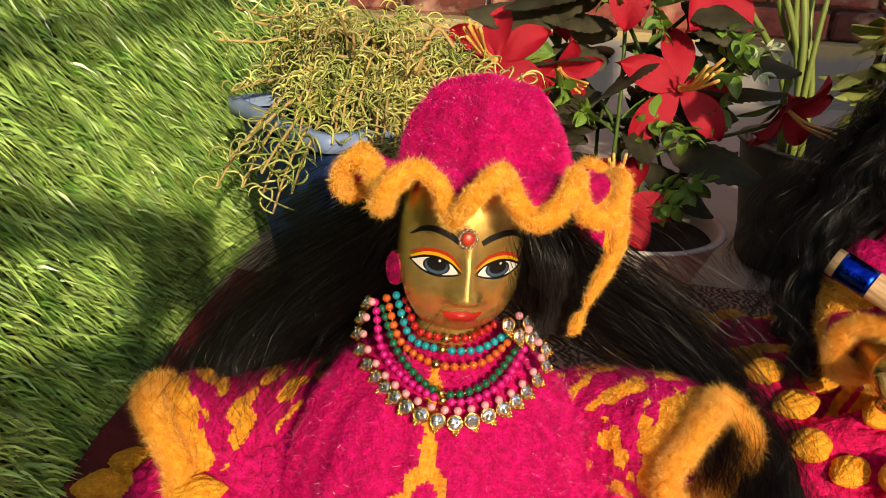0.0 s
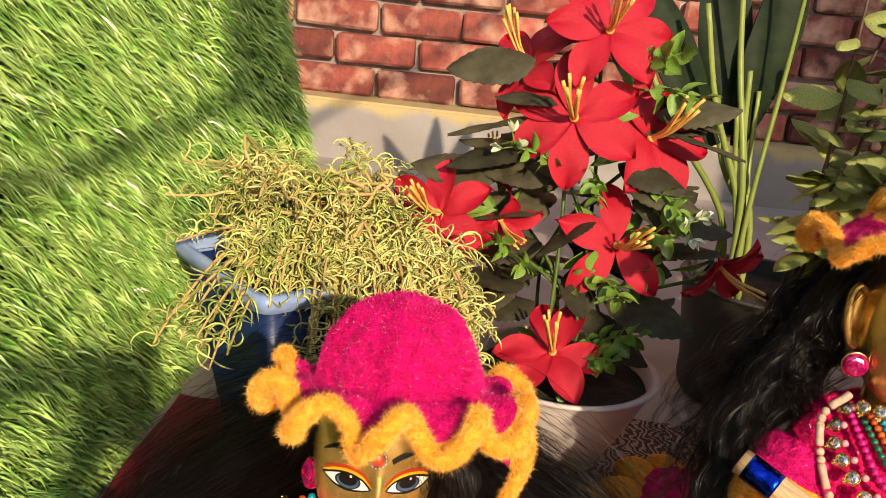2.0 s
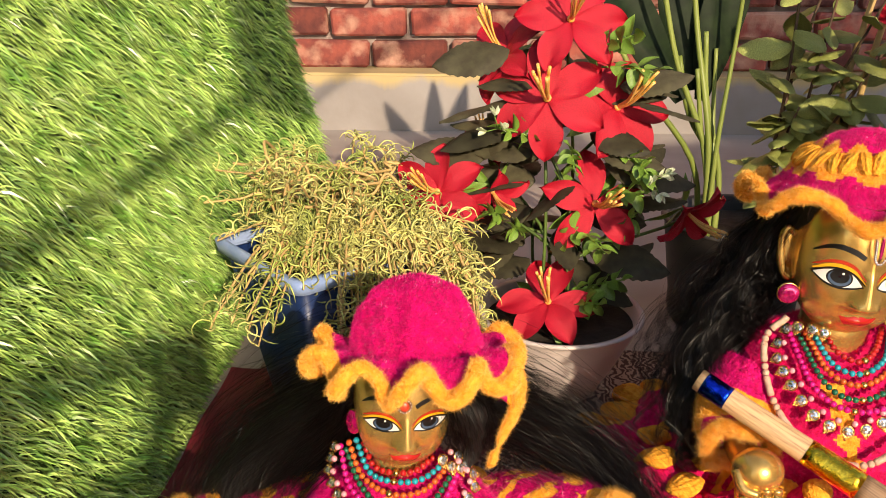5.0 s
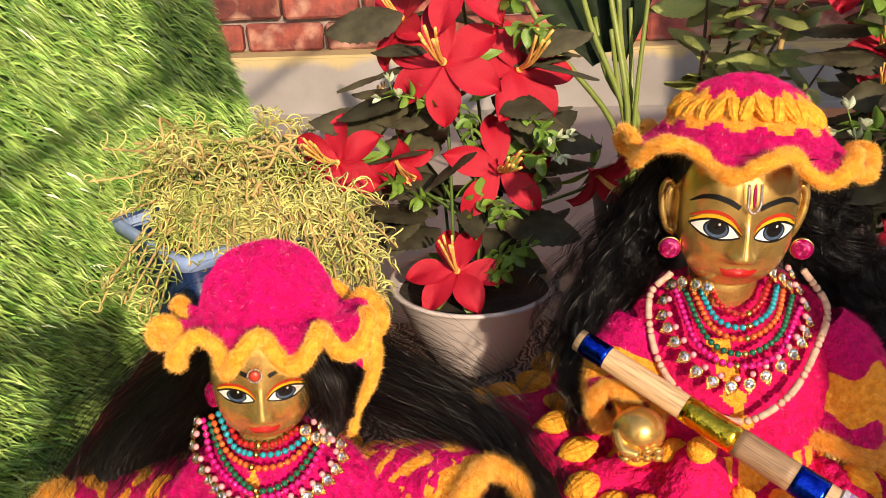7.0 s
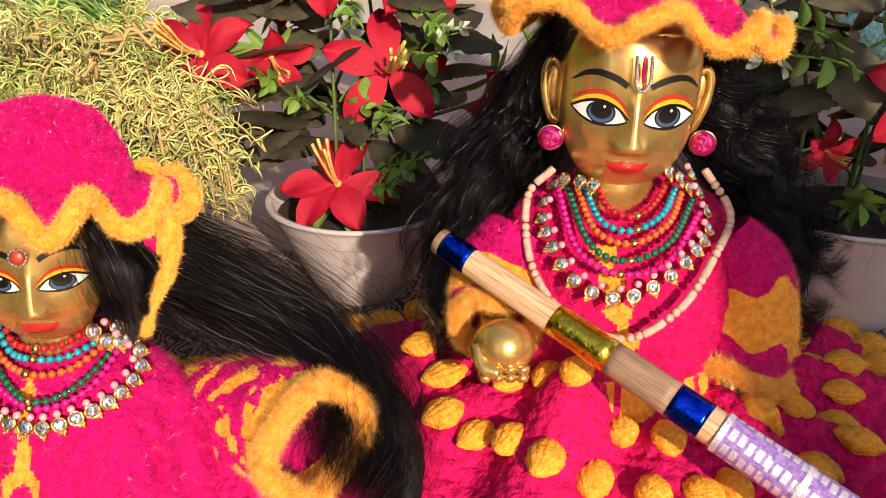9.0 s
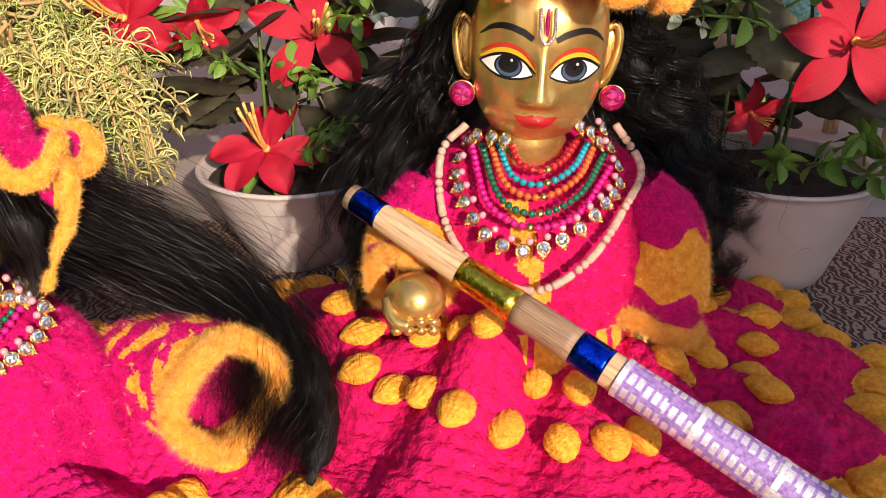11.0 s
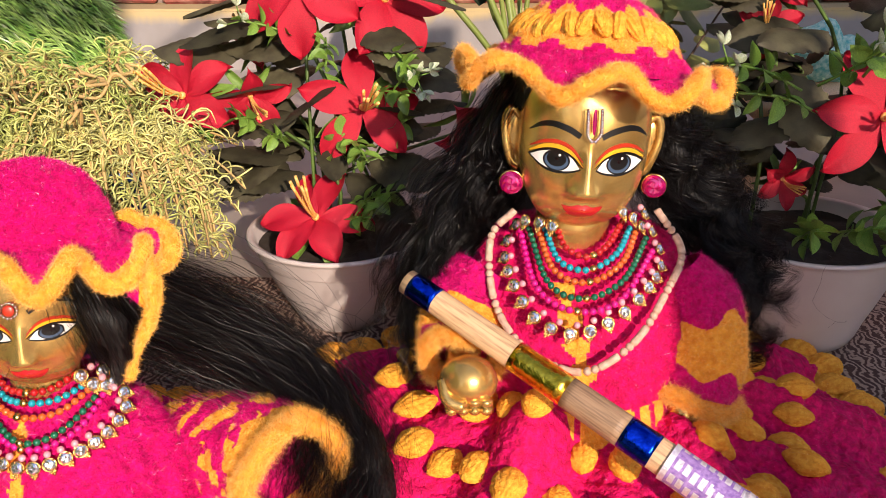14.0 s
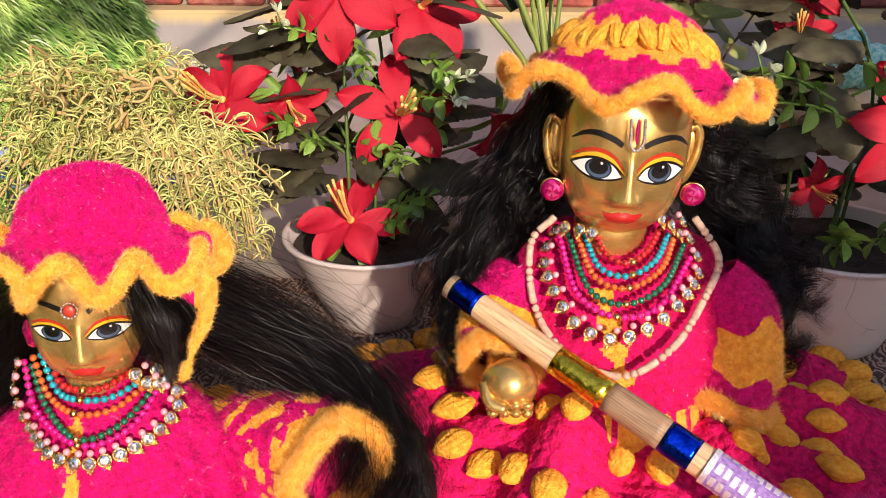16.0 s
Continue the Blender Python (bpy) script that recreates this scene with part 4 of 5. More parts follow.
wig((0.03, 0.41, 0.0), [
    (RW1, 2600, (0.026, 0.032, 0.032, 0.028, 0.022, 0.014), 0.0065, 2.6, 61, dict(k=34, frizz=0.0008)), (RW1, 260, (0.03, 0.042, 0.046, 0.042, 0.034, 0.024), 0.008, 2.6, 62, dict(k=30, frizz=0.0018)),
    (RW2, 2600, (0.030, 0.046, 0.052, 0.052, 0.040), 0.0045, 1.4, 63, dict(frizz=0.0011)), (RW2, 300, (0.03, 0.05, 0.06, 0.06), 0.006, 1.5, 64, dict(frizz=0.0016)),
    (RW3, 700, (0.012, 0.017, 0.016, 0.008), 0.001, 0.8, 65, dict(frizz=0.0003)), (RW4, 600, (0.012, 0.018, 0.022), 0.001, 0.8, 66, dict(frizz=0.0003))],
    [tube(smooth_path(RW1, 30), np.interp(np.linspace(0, 1, 30), [0, 0.2, 0.5, 0.8, 1], [0.018, 0.018, 0.016, 0.011, 0.004]), 16),
     tube(smooth_path(RW2, 30), np.interp(np.linspace(0, 1, 30), [0, 0.3, 0.7, 1], [0.018, 0.024, 0.026, 0.010]), 16),
     tube(smooth_path(RW3, 14), np.interp(np.linspace(0, 1, 14), [0, 0.4, 1], [0.006, 0.010, 0.003]), 10), ball((0.031, 0.394, 0.205), (0.034, 0.034, 0.032), 24)],
    "long glossy black wig of straight hair falling to both sides", 0.00013, 70)

KW1 = [(0.326, 0.502, 0.270), (0.309, 0.510, 0.237), (0.294, 0.508, 0.202), (0.272, 0.498, 0.165), (0.253, 0.482, 0.122), (0.252, 0.460, 0.078)]
KW2 = [(0.396, 0.502, 0.270), (0.411, 0.514, 0.237), (0.436, 0.520, 0.202), (0.466, 0.521, 0.165), (0.489, 0.515, 0.122), (0.496, 0.503, 0.082)]
KW3 = [(0.316, 0.492, 0.272), (0.306, 0.500, 0.250), (0.300, 0.506, 0.225)]
KW4 = [(0.404, 0.492, 0.272), (0.412, 0.500, 0.250), (0.418, 0.506, 0.225)]
curls = []
for i, (x, y, z) in enumerate([(0.508, 0.515, 0.135), (0.512, 0.508, 0.118), (0.503, 0.500, 0.085), (0.499, 0.495, 0.072), (0.245, 0.480, 0.10), (0.252, 0.470, 0.075)]):
    b = np.linspace(0, 1.7 * np.pi, 9) + i
    curls.append(([(x + 0.011 * math.cos(q), y - 0.002 * j, z + 0.010 * math.sin(q)) for j, q in enumerate(b)], 160, (0.008, 0.008, 0.005), 0.0006, 0.5, 80 + i, dict(k=26, frizz=0.0002)))
wig((0.361, 0.50, 0.0), [
    curly(KW1, 120, 30, (0.012, 0.016, 0.024, 0.032, 0.036, 0.030), 0.0075, 5.5, 71), curly(KW2, 110, 30, (0.014, 0.020, 0.030, 0.036, 0.034, 0.026), 0.0075, 5.5, 73),
    (KW1, 70, (0.02, 0.032, 0.042, 0.042, 0.034), 0.012, 4.5, 72, dict(k=50, frizz=0.0016)), (KW2, 60, (0.02, 0.032, 0.040, 0.038, 0.030), 0.012, 4.5, 74, dict(k=50, frizz=0.0016)),
    (KW3, 500, (0.014, 0.018, 0.02), 0.002, 1.0, 75, dict(frizz=0.0004)), (KW4, 500, (0.014, 0.018, 0.02), 0.002, 1.0, 76, dict(frizz=0.0004)), *curls],
    [tube(smooth_path(KW1, 30), np.interp(np.linspace(0, 1, 30), [0, 0.2, 0.6, 0.9, 1], [0.016, 0.018, 0.019, 0.015, 0.006]), 40),
     tube(smooth_path(KW2, 30), np.interp(np.linspace(0, 1, 30), [0, 0.2, 0.6, 0.9, 1], [0.016, 0.018, 0.019, 0.014, 0.005]), 40), ball((0.360, 0.494, 0.276), (0.048, 0.046, 0.044), 24)],
    "long curly black wig falling behind both shoulders", 0.00016, 90)

# ---- jewellery ----
def along(path, n):
    """n points at even steps along a smooth curve through some points."""
    p = smooth_path(path, 300)
    s = np.concatenate([[0], np.cumsum(np.linalg.norm(np.diff(p, axis=0), axis=1))])
    q = np.linspace(0, s[-1], n)
    return np.stack([np.interp(q, s, p[:, i]) for i in range(3)], 1), s[-1]


bead_mesh = {}


def strand(path, d, material, label, centre_bead=True, group="bead strands"):
    """A string of round beads with a gold spacer in its middle."""
    _, length = along(path, 10)
    pts, _ = along(path, max(6, int(length / (d * 0.99))))
    ob = empty("bead_necklace", pts[0], label, "necklace", group)
    key = (material.name, round(d, 5))
    if key not in bead_mesh:
        bead_mesh[key] = mesh_of("bead", ball((0, 0, 0), (d / 2,) * 3, 12), material)
    gk = ("gold", round(d, 5))
    if gk not in bead_mesh:
        bead_mesh[gk] = mesh_of("spacer", ball((0, 0, 0), (d * 0.56,) * 3, 12), gold)
    for i, q in enumerate(pts):
        mid = centre_bead and i == len(pts) // 2
        part("spacer_bead" if mid else "bead", bead_mesh[gk if mid else key], None, ob, "small gold spacer bead" if mid else "", Matrix.Translation(q - pts[0]))
    part("thread", tube(pts - pts[0], d * 0.12, 6), gold, ob)
    return ob


def stone_mesh(s, material, facets=10):
    """A faceted stone that looks along -y."""
    a = np.linspace(0, 2 * np.pi, facets, endpoint=False)
    rows = [(0.0, -0.42), (0.5, -0.42), (0.74, -0.33), (0.9, -0.18), (1.0, 0.0), (0.5, 0.4)]
    p = np.array([[(s * r * math.cos(x + 0.314 * k), s * y * (1 + 0.12 * math.sin(3 * x + k)), s * r * math.sin(x + 0.314 * k)) for x in a] for k, (r, y) in enumerate(rows)])
    return mesh_of("stone", grid(p, wrap_v=True), material, smooth=False)


def setting_mesh(s):
    """A gold cup with claws and a small drop of grains below."""
    b = np.linspace(0, 2 * np.pi, 21)
    out = [tube(np.stack([s * 1.05 * np.cos(b), 0 * b + s * 0.1, s * 1.05 * np.sin(b)], 1), s * 0.17, 6, cap=False), ball((0, s * 0.35, 0), (s, s * 0.3, s), 10)]
    for x in np.linspace(0.4, 2 * np.pi + 0.4, 5)[:-1]:
        out.append(ball((s * 0.98 * math.cos(x), -s * 0.15, s * 0.98 * math.sin(x)), (s * 0.2,) * 3, 6))
    for x, z, q in ((-0.35, -1.25, 0.25), (0.35, -1.25, 0.25), (0, -1.25, 0.25), (0, -1.62, 0.3)):
        out.append(ball((s * x, 0, s * z), (s * q,) * 3, 8))
    return mesh_of("setting", join(*out), gold)


SETTING, STONE, PEARL = setting_mesh(0.0036), stone_mesh(0.0034, crystal), mesh_of("pearl", ball((0, 0, 0), (0.0022,) * 3, 10), bead_pale)


def collar(path, n, centre, label, scale=1.0, pearls=True, extra=()):
    """A collar of clear stones in gold settings with pale pearls between."""
    pts, _ = along(path, n)
    ob = empty("rhinestone_collar", pts[0], label, "necklace", "rhinestone collars")
    c = np.array(centre)
    for i, q in enumerate(list(pts) + [np.array(e) for e in extra]):
        t = pts[min(i + 1, n - 1)] - pts[max(i - 1, 0)] if i < n else np.array([1.0, 0, 0])
        out = q - c
        outward = np.array([out[0], out[1], 0])
        f = outward / np.linalg.norm(outward) + np.array([0, -0.3, 0.45])
        yv = -f / np.linalg.norm(f)
        down = np.array([q[0] - c[0], 0, min(q[2] - c[2], -0.004)]) if i < n else np.array([0, 0, -1.0])
        zv = -(down - yv * (down @ yv))
        zv /= np.linalg.norm(zv)
        xv = np.cross(yv, zv)
        m = Matrix(((xv[0], yv[0], zv[0], q[0] - pts[0][0]), (xv[1], yv[1], zv[1], q[1] - pts[0][1]), (xv[2], yv[2], zv[2], q[2] - pts[0][2]), (0, 0, 0, 1))) @ Matrix.Scale(scale, 4)
        s = part("setting", SETTING, None, ob, "gold claw setting", m)
        part("stone", STONE, None, s, "clear cut stone")
        if pearls and i < n:
            inner = Vector(q) + Vector(zv) * 0.0062 * scale + Vector(t) / (np.linalg.norm(t) + 1e-9) * 0.002
            part("pearl", PEARL, None, ob, "pale pink pearl", Matrix.Translation(inner - Vector(pts[0])) @ Matrix.Scale(scale, 4))
    return ob


def lifted(path, lift=(0, 0, 0)):
    return [(x + lift[0], y + lift[1], z + lift[2]) for x, y, z in path]


K_STRANDS = [
    (bead_red, "red", [(0.342, 0.466, 0.182), (0.346, 0.447, 0.175), (0.359, 0.438, 0.172), (0.374, 0.449, 0.176), (0.387, 0.471, 0.183)]),
    (bead_teal, "turquoise", [(0.335, 0.469, 0.179), (0.341, 0.439, 0.169), (0.358, 0.431, 0.166), (0.378, 0.442, 0.172), (0.392, 0.469, 0.179)]),
    (bead_orange, "orange", [(0.330, 0.469, 0.179), (0.337, 0.434, 0.165), (0.357, 0.425, 0.160), (0.381, 0.437, 0.168), (0.397, 0.469, 0.179)]),
    (bead_green, "dark green", [(0.324, 0.469, 0.179), (0.333, 0.427, 0.159), (0.355, 0.418, 0.152), (0.381, 0.427, 0.161), (0.403, 0.466, 0.173)]),
    (bead_pink, "hot pink", [(0.318, 0.469, 0.178), (0.326, 0.427, 0.155), (0.350, 0.414, 0.145), (0.378, 0.418, 0.151), (0.405, 0.455, 0.168)])]
R_STRANDS = [
    (bead_red, "red", [(-0.002, 0.379, 0.150), (0.005, 0.371, 0.138), (0.017, 0.365, 0.137), (0.033, 0.364, 0.139), (0.045, 0.375, 0.142)]),
    (bead_teal, "turquoise", [(-0.007, 0.379, 0.152), (0.002, 0.371, 0.133), (0.018, 0.362, 0.132), (0.037, 0.363, 0.133), (0.052, 0.376, 0.137)]),
    (bead_orange, "orange", [(-0.012, 0.379, 0.150), (-0.002, 0.369, 0.130), (0.019, 0.356, 0.126), (0.040, 0.359, 0.128), (0.055, 0.376, 0.135)]),
    (bead_green, "dark green", [(-0.014, 0.379, 0.144), (-0.002, 0.364, 0.125), (0.021, 0.346, 0.116), (0.043, 0.353, 0.120), (0.061, 0.377, 0.134)]),
    (bead_pink, "hot pink", [(-0.018, 0.379, 0.147), (-0.009, 0.365, 0.122), (0.023, 0.344, 0.113), (0.049, 0.354, 0.118), (0.065, 0.377, 0.137)])]
for strands, d, who in ((K_STRANDS, 0.0048, "taller"), (R_STRANDS, 0.0045, "smaller")):
    for material, colour, path in strands:
        strand(lifted(path, (0, -0.0025, 0.002)), d, material, f"string of small shiny {colour} pearls round the {who} statue's neck")
collar(lifted([(0.315, 0.470, 0.184), (0.307, 0.462, 0.168), (0.311, 0.435, 0.156), (0.325, 0.416, 0.140), (0.348, 0.407, 0.134), (0.373, 0.411, 0.142), (0.394, 0.423, 0.155), (0.412, 0.453, 0.164), (0.402, 0.470, 0.191)], (0, -0.002, 0)), 19,
       (0.36, 0.475, 0.18), "collar of clear rhinestones in gold over magenta wool", 1.05, True,
       [(0.320, 0.459, 0.190), (0.329, 0.455, 0.190), (0.337, 0.452, 0.189), (0.385, 0.458, 0.196), (0.392, 0.458, 0.192), (0.399, 0.461, 0.185)])
collar(lifted([(-0.022, 0.378, 0.149), (-0.026, 0.374, 0.131), (-0.016, 0.363, 0.116), (0.005, 0.342, 0.110), (0.028, 0.338, 0.106), (0.050, 0.346, 0.110), (0.065, 0.361, 0.115), (0.074, 0.372, 0.129), (0.062, 0.374, 0.147)], (0, -0.002, 0)), 22,
       (0.025, 0.385, 0.135), "collar of clear rhinestones in gold on pink wool", 1.0, True, [(0.052, 0.365, 0.148), (0.058, 0.366, 0.142), (0.064, 0.368, 0.140)])

# wooden tulsi necklace
pts, total = along(lifted([(0.314, 0.469, 0.195), (0.298, 0.464, 0.177), (0.299, 0.436, 0.145), (0.317, 0.412, 0.123), (0.352, 0.399, 0.112), (0.385, 0.405, 0.129), (0.411, 0.431, 0.154), (0.426, 0.460, 0.169), (0.409, 0.469, 0.195)], (0, -0.003, 0)), 240)
tulsi = empty("wooden_bead_necklace", pts[0], "necklace of pale wooden tube and round beads", "necklace")
i = 0
while i < 232:
    span = 13
    seg = pts[i:i + span] - pts[0]
    part("tube_bead", tube(seg, np.interp(np.linspace(0, 1, len(seg)), [0, 0.1, 0.5, 0.9, 1], [0.0022, 0.0027, 0.0025, 0.0027, 0.0022]), 10), tulsi_wood, tulsi)
    for q in (i + span + 2, i + span + 6):
        if q < 240:
            part("round_bead", ball(pts[q] - pts[0], (0.0028, 0.0028, 0.0028), 10), tulsi_wood, tulsi)
    i += span + 8

EAR = stone_mesh(0.0078, ruby, 14)
RIMB = np.linspace(0, 2 * np.pi, 25)


def earring(at, tall, label):
    ob = empty("earring", at, label, "earring", "pink stud earrings")
    part("stone", EAR, None, ob, "faceted pink stone", Matrix.Diagonal((0.9 if tall > 1 else 1.0, 1, tall, 1)))
    part("rim", tube(np.stack([0.0076 * (0.9 if tall > 1 else 1.0) * np.cos(RIMB), 0.002 + 0 * RIMB, 0.0076 * tall * np.sin(RIMB)], 1), 0.0009, 6, cap=False), gold, ob, "thin metal rim")
    return ob


earring(pose(0.3105, 0.462, 0.2155, 0, 0, -6), 1.0, "round faceted pink stud earring on a brass ear")
earring(pose(0.4035, 0.459, 0.2135, 0, 0, -14), 1.0, "round faceted pink stud earring on a brass ear")
earring(pose(-0.0085, 0.372, 0.171, 0, 0, -35) @ Matrix.Scale(0.8, 4), 1.45, "oval faceted pink earring beside black hair")

# forehead marks
til = empty("forehead_ornament", (0.3566, 0.4305, 0.2615), "silver stone forehead mark with a red middle", "ornament")
for k in range(26):
    s, side = (k % 13) / 12, -1 if k < 13 else 1
    part("stone", ball((side * 0.0042 * (1 - 0.75 * max(0, (0.35 - s) / 0.35) ** 2), 0.003 * abs(s - 0.4), -0.0095 + 0.019 * s), (0.0013,) * 3, 8), crystal, til)
part("red_bar", ball((0, 0.001, 0.0025), (0.0014, 0.0008, 0.0085), 12), ruby, til, "red middle bar")
bindi = empty("forehead_ornament", pose(0.0285, 0.3480, 0.1985, -12, 0, 10), "round red forehead mark ringed with tiny stones", "ornament")
part("red_centre", ball((0, 0, 0), (0.0032, 0.001, 0.0032), 16), paint_red, bindi, "round red middle")
for x in np.linspace(0, 2 * np.pi, 15)[:-1]:
    part("stone", ball((0.0042 * math.cos(x), 0.0003, 0.0042 * math.sin(x)), (0.0009,) * 3, 8), crystal, bindi)

# the taller figure and all that it wears stand a little back and up
K_SHIFT = Vector((-0.007, 0.013, 0.009))
for ob in list(scene.objects):
    if ob.parent is None and ob.type in ("MESH", "EMPTY") and ob.get("category") in ("statue", "hat", "wig", "necklace", "earring", "ornament") and ob.matrix_basis.translation.x > 0.2:
        ob.matrix_basis = Matrix.Translation(K_SHIFT) @ ob.matrix_basis
k_dress.location += Vector((K_SHIFT.x, K_SHIFT.y, 0))
for ob in k_dress.children:
    if ob.name.split(".")[0] in ("bodice", "sleeve", "cuff"):
        ob.location.z += K_SHIFT.z

# ---- flute ----
F0, F1 = np.array([0.2355, 0.4420, 0.1695]), np.array([0.5416, 0.225, 0.0400])
FL = float(np.linalg.norm(F1 - F0))
flute = empty("bamboo_flute", Matrix.Translation(F0) @ Vector(F1 - F0).to_track_quat("Z", "Y").to_matrix().to_4x4(), "bamboo flute with blue and gold foil bands and purple ribbon", "flute")


def flute_piece(name, a, b, grow, material, label="", rows=8, sides=28):
    s = np.linspace(a, b, rows)[:, None]
    p = np.array([[0, 0, FL]]) * s
    r = (0.0082 + 0.0042 * s[:, 0]) + grow
    return part(name, tube(p, r, sides), material, flute, label)


flute_piece("cane", 0.0, 1.0, 0.0, bamboo, rows=30)
flute_piece("worn_section", 0.312, 0.412, 0.0002, bamboo_worn, "greyer worn stretch of cane")
flute_piece("foil_band", 0.012, 0.062, 0.0004, foil_blue, "shiny blue foil band")
flute_piece("foil_band", 0.215, 0.312, 0.0004, foil_gold, "shiny gold foil band")
flute_piece("foil_band", 0.412, 0.462, 0.0004, foil_blue, "shiny blue foil band")
rows, sides = 121, 44
s = np.linspace(0.482, 1.0, rows)
seam = 0.0005 * np.exp(-(((s - 0.482) * 9.0) % 1.0 / 0.06) ** 2)
wrap = tube(np.array([[0, 0, FL]]) * s[:, None], 0.0082 + 0.0042 * s + 0.0010 + seam, sides)
u, vv = np.divmod(np.arange((rows + 1) * sides), sides)
turn = (vv + 0.12 * u) % sides
cell = (u % 3 > 0) & ((turn.astype(int) // 2) % 3 > 0) | ((((s[np.clip(u - 1, 0, rows - 1)] - 0.482) * 9.0) % 1.0) < 0.07)
part("ribbon_wrap", (wrap[0], wrap[1], np.concatenate([cell, cell]).astype(int)), [ribbon_purple, ribbon_silver], flute, "purple ribbon with silver checks", smooth=False)

# ---- plants ----
def aim(at, way, size=1.0, spin=0.0, normal=None):
    """The pose of a leaf or flower at a point: its +y runs along way for leaves."""
    y = Vector(way).normalized()
    up = Vector(normal) if normal else Vector((0, -0.35, 1))
    x = y.cross(up)
    x = x.normalized() if x.length > 1e-4 else Vector((1, 0, 0))
    z = x.cross(y)
    m = Matrix((x, y, z)).transposed().to_4x4()
    m.translation = at
    return m @ pose(0, 0, 0, 0, spin, 0) @ Matrix.Scale(size, 4)


def leaf_geo(width, serrate, curl, cup, rows=16, cols=6, fold=0.05):
    """A leaf one unit long on +y: toothed edge, folded midrib and drooping tip."""
    t = np.linspace(0, 1, rows)[:, None]
    c = np.linspace(-1, 1, cols + 1)[None]
    w = width * (np.sin(np.pi * t ** 0.85) ** 0.75) * (1 + serrate * (np.arange(rows)[:, None] % 2))
    w[0], w[-1] = 0.015, 0.004
    x, y = w * c, t + 0 * c
    z = curl * t ** 2 + cup * (c ** 2) * w - fold * np.exp(-(c / 0.18) ** 2) * np.sin(np.pi * t) * 0.3 + 0.012 * np.sin(9 * t + 3 * c)
    top = np.stack([x, y, z], 2)
    return join(grid(top[:, ::-1]), grid(top - np.array([0, 0, 0.006])))


LEAF_BIG = mesh_of("leaf", leaf_geo(0.27, 0.10, -0.16, -0.25, rows=22), leaf_dark)
LEAF_TULSI = mesh_of("leaf", leaf_geo(0.26, 0.07, -0.22, -0.35, rows=16), leaf_tulsi)
LEAF_LONG = mesh_of("leaf", leaf_geo(0.055, 0.0, -0.10, -0.3, rows=18), lily_leaf)


def petal_geo():
    t = np.linspace(0, 1, 14)[:, None]
    c = np.linspace(-1, 1, 9)[None]
    w = 0.245 * np.maximum(np.sin(np.pi * np.clip(t, 0.0, 1.0) ** 1.15) ** 0.72, 0.16 * (1 - t))
    x = w * c
    z = 0.34 * t ** 0.8 - 0.42 * t ** 2.4 + 0.10 * c ** 2 * t - 0.03 * np.exp(-(c / 0.15) ** 2) * t + 0.012 * np.sin(5 * t + 4 * c)
    p = np.stack([x, t + 0 * c, z], 2)
    return join(grid(p[:, ::-1]), grid(p - np.array([0, 0, 0.008])))


PETAL = mesh_of("petal", petal_geo(), petal_red)


def stamens(seed):
    r = np.random.default_rng(seed)
    out = []
    for k in range(6):
        a = 2 * np.pi * k / 6
        e = np.array([0.10 * math.cos(a), 0.18 + 0.10 * math.sin(a), 0.95 + 0.2 * r.random()]) + r.normal(size=3) * 0.05
        out.append(tube(smooth_path([(0.02 * math.cos(a), 0.02 * math.sin(a), 0.0), (0.05 * math.cos(a + 0.4), 0.05 * math.sin(a + 0.4), 0.45), e], 9), [0.02] * 7 + [0.026, 0.026], 6))
    out.append(ball((0, 0, 0.03), (0.07, 0.07, 0.06), 10))
    return mesh_of("stamens", join(*out), stamen_mat)


SEPAL = mesh_of("sepal", moved(leaf_geo(0.13, 0, -0.1, 0.3, rows=8, cols=4), Matrix.Scale(0.92, 4)), leaf_lime)
STAMEN = [stamens(k) for k in range(3)]


def flower(parent, base, at, facing, size, spin=0.0, petals=6, open_=1.0, seed=0):
    """A cloth lily flower: a bunch of stamens with its petals under it."""
    r = np.random.default_rng(seed)
    z = Vector(facing).normalized()
    x = Vector((0, 0, 1)).cross(z)
    x = x.normalized() if x.length > 1e-3 else Vector((1, 0, 0))
    m = Matrix((x, z.cross(x), z)).transposed().to_4x4()
    m.translation = Vector(at) - Vector(base)
    ob = part("flower", STAMEN[seed % 3], None, parent, "red cloth lily flower with yellow stamens", m @ pose(0, 0, 0, 5 * r.normal(), 5 * r.normal(), 0) @ Matrix.Scale(size, 4))
    for k in range(petals):
        lay = 0.02 * (k % 2)
        part("petal", PETAL, None, ob, "", pose(0, 0, -0.04 - lay, 90 * (1 - open_) * 0.8 - 4 + 8 * r.normal(), 7 * r.normal(), spin + 360 * k / petals + 5 * r.normal()) @ Matrix.Diagonal((1.05 + 0.1 * r.random(), 0.94 + 0.14 * r.random(), 1, 1)))
    for k in range(4):
        part("sepal", SEPAL, None, ob, "lime green pointed sepal", pose(0, 0, -0.14, -14 + 8 * r.normal(), 0, 30 + 90 * k + 14 * r.normal()))
    return ob


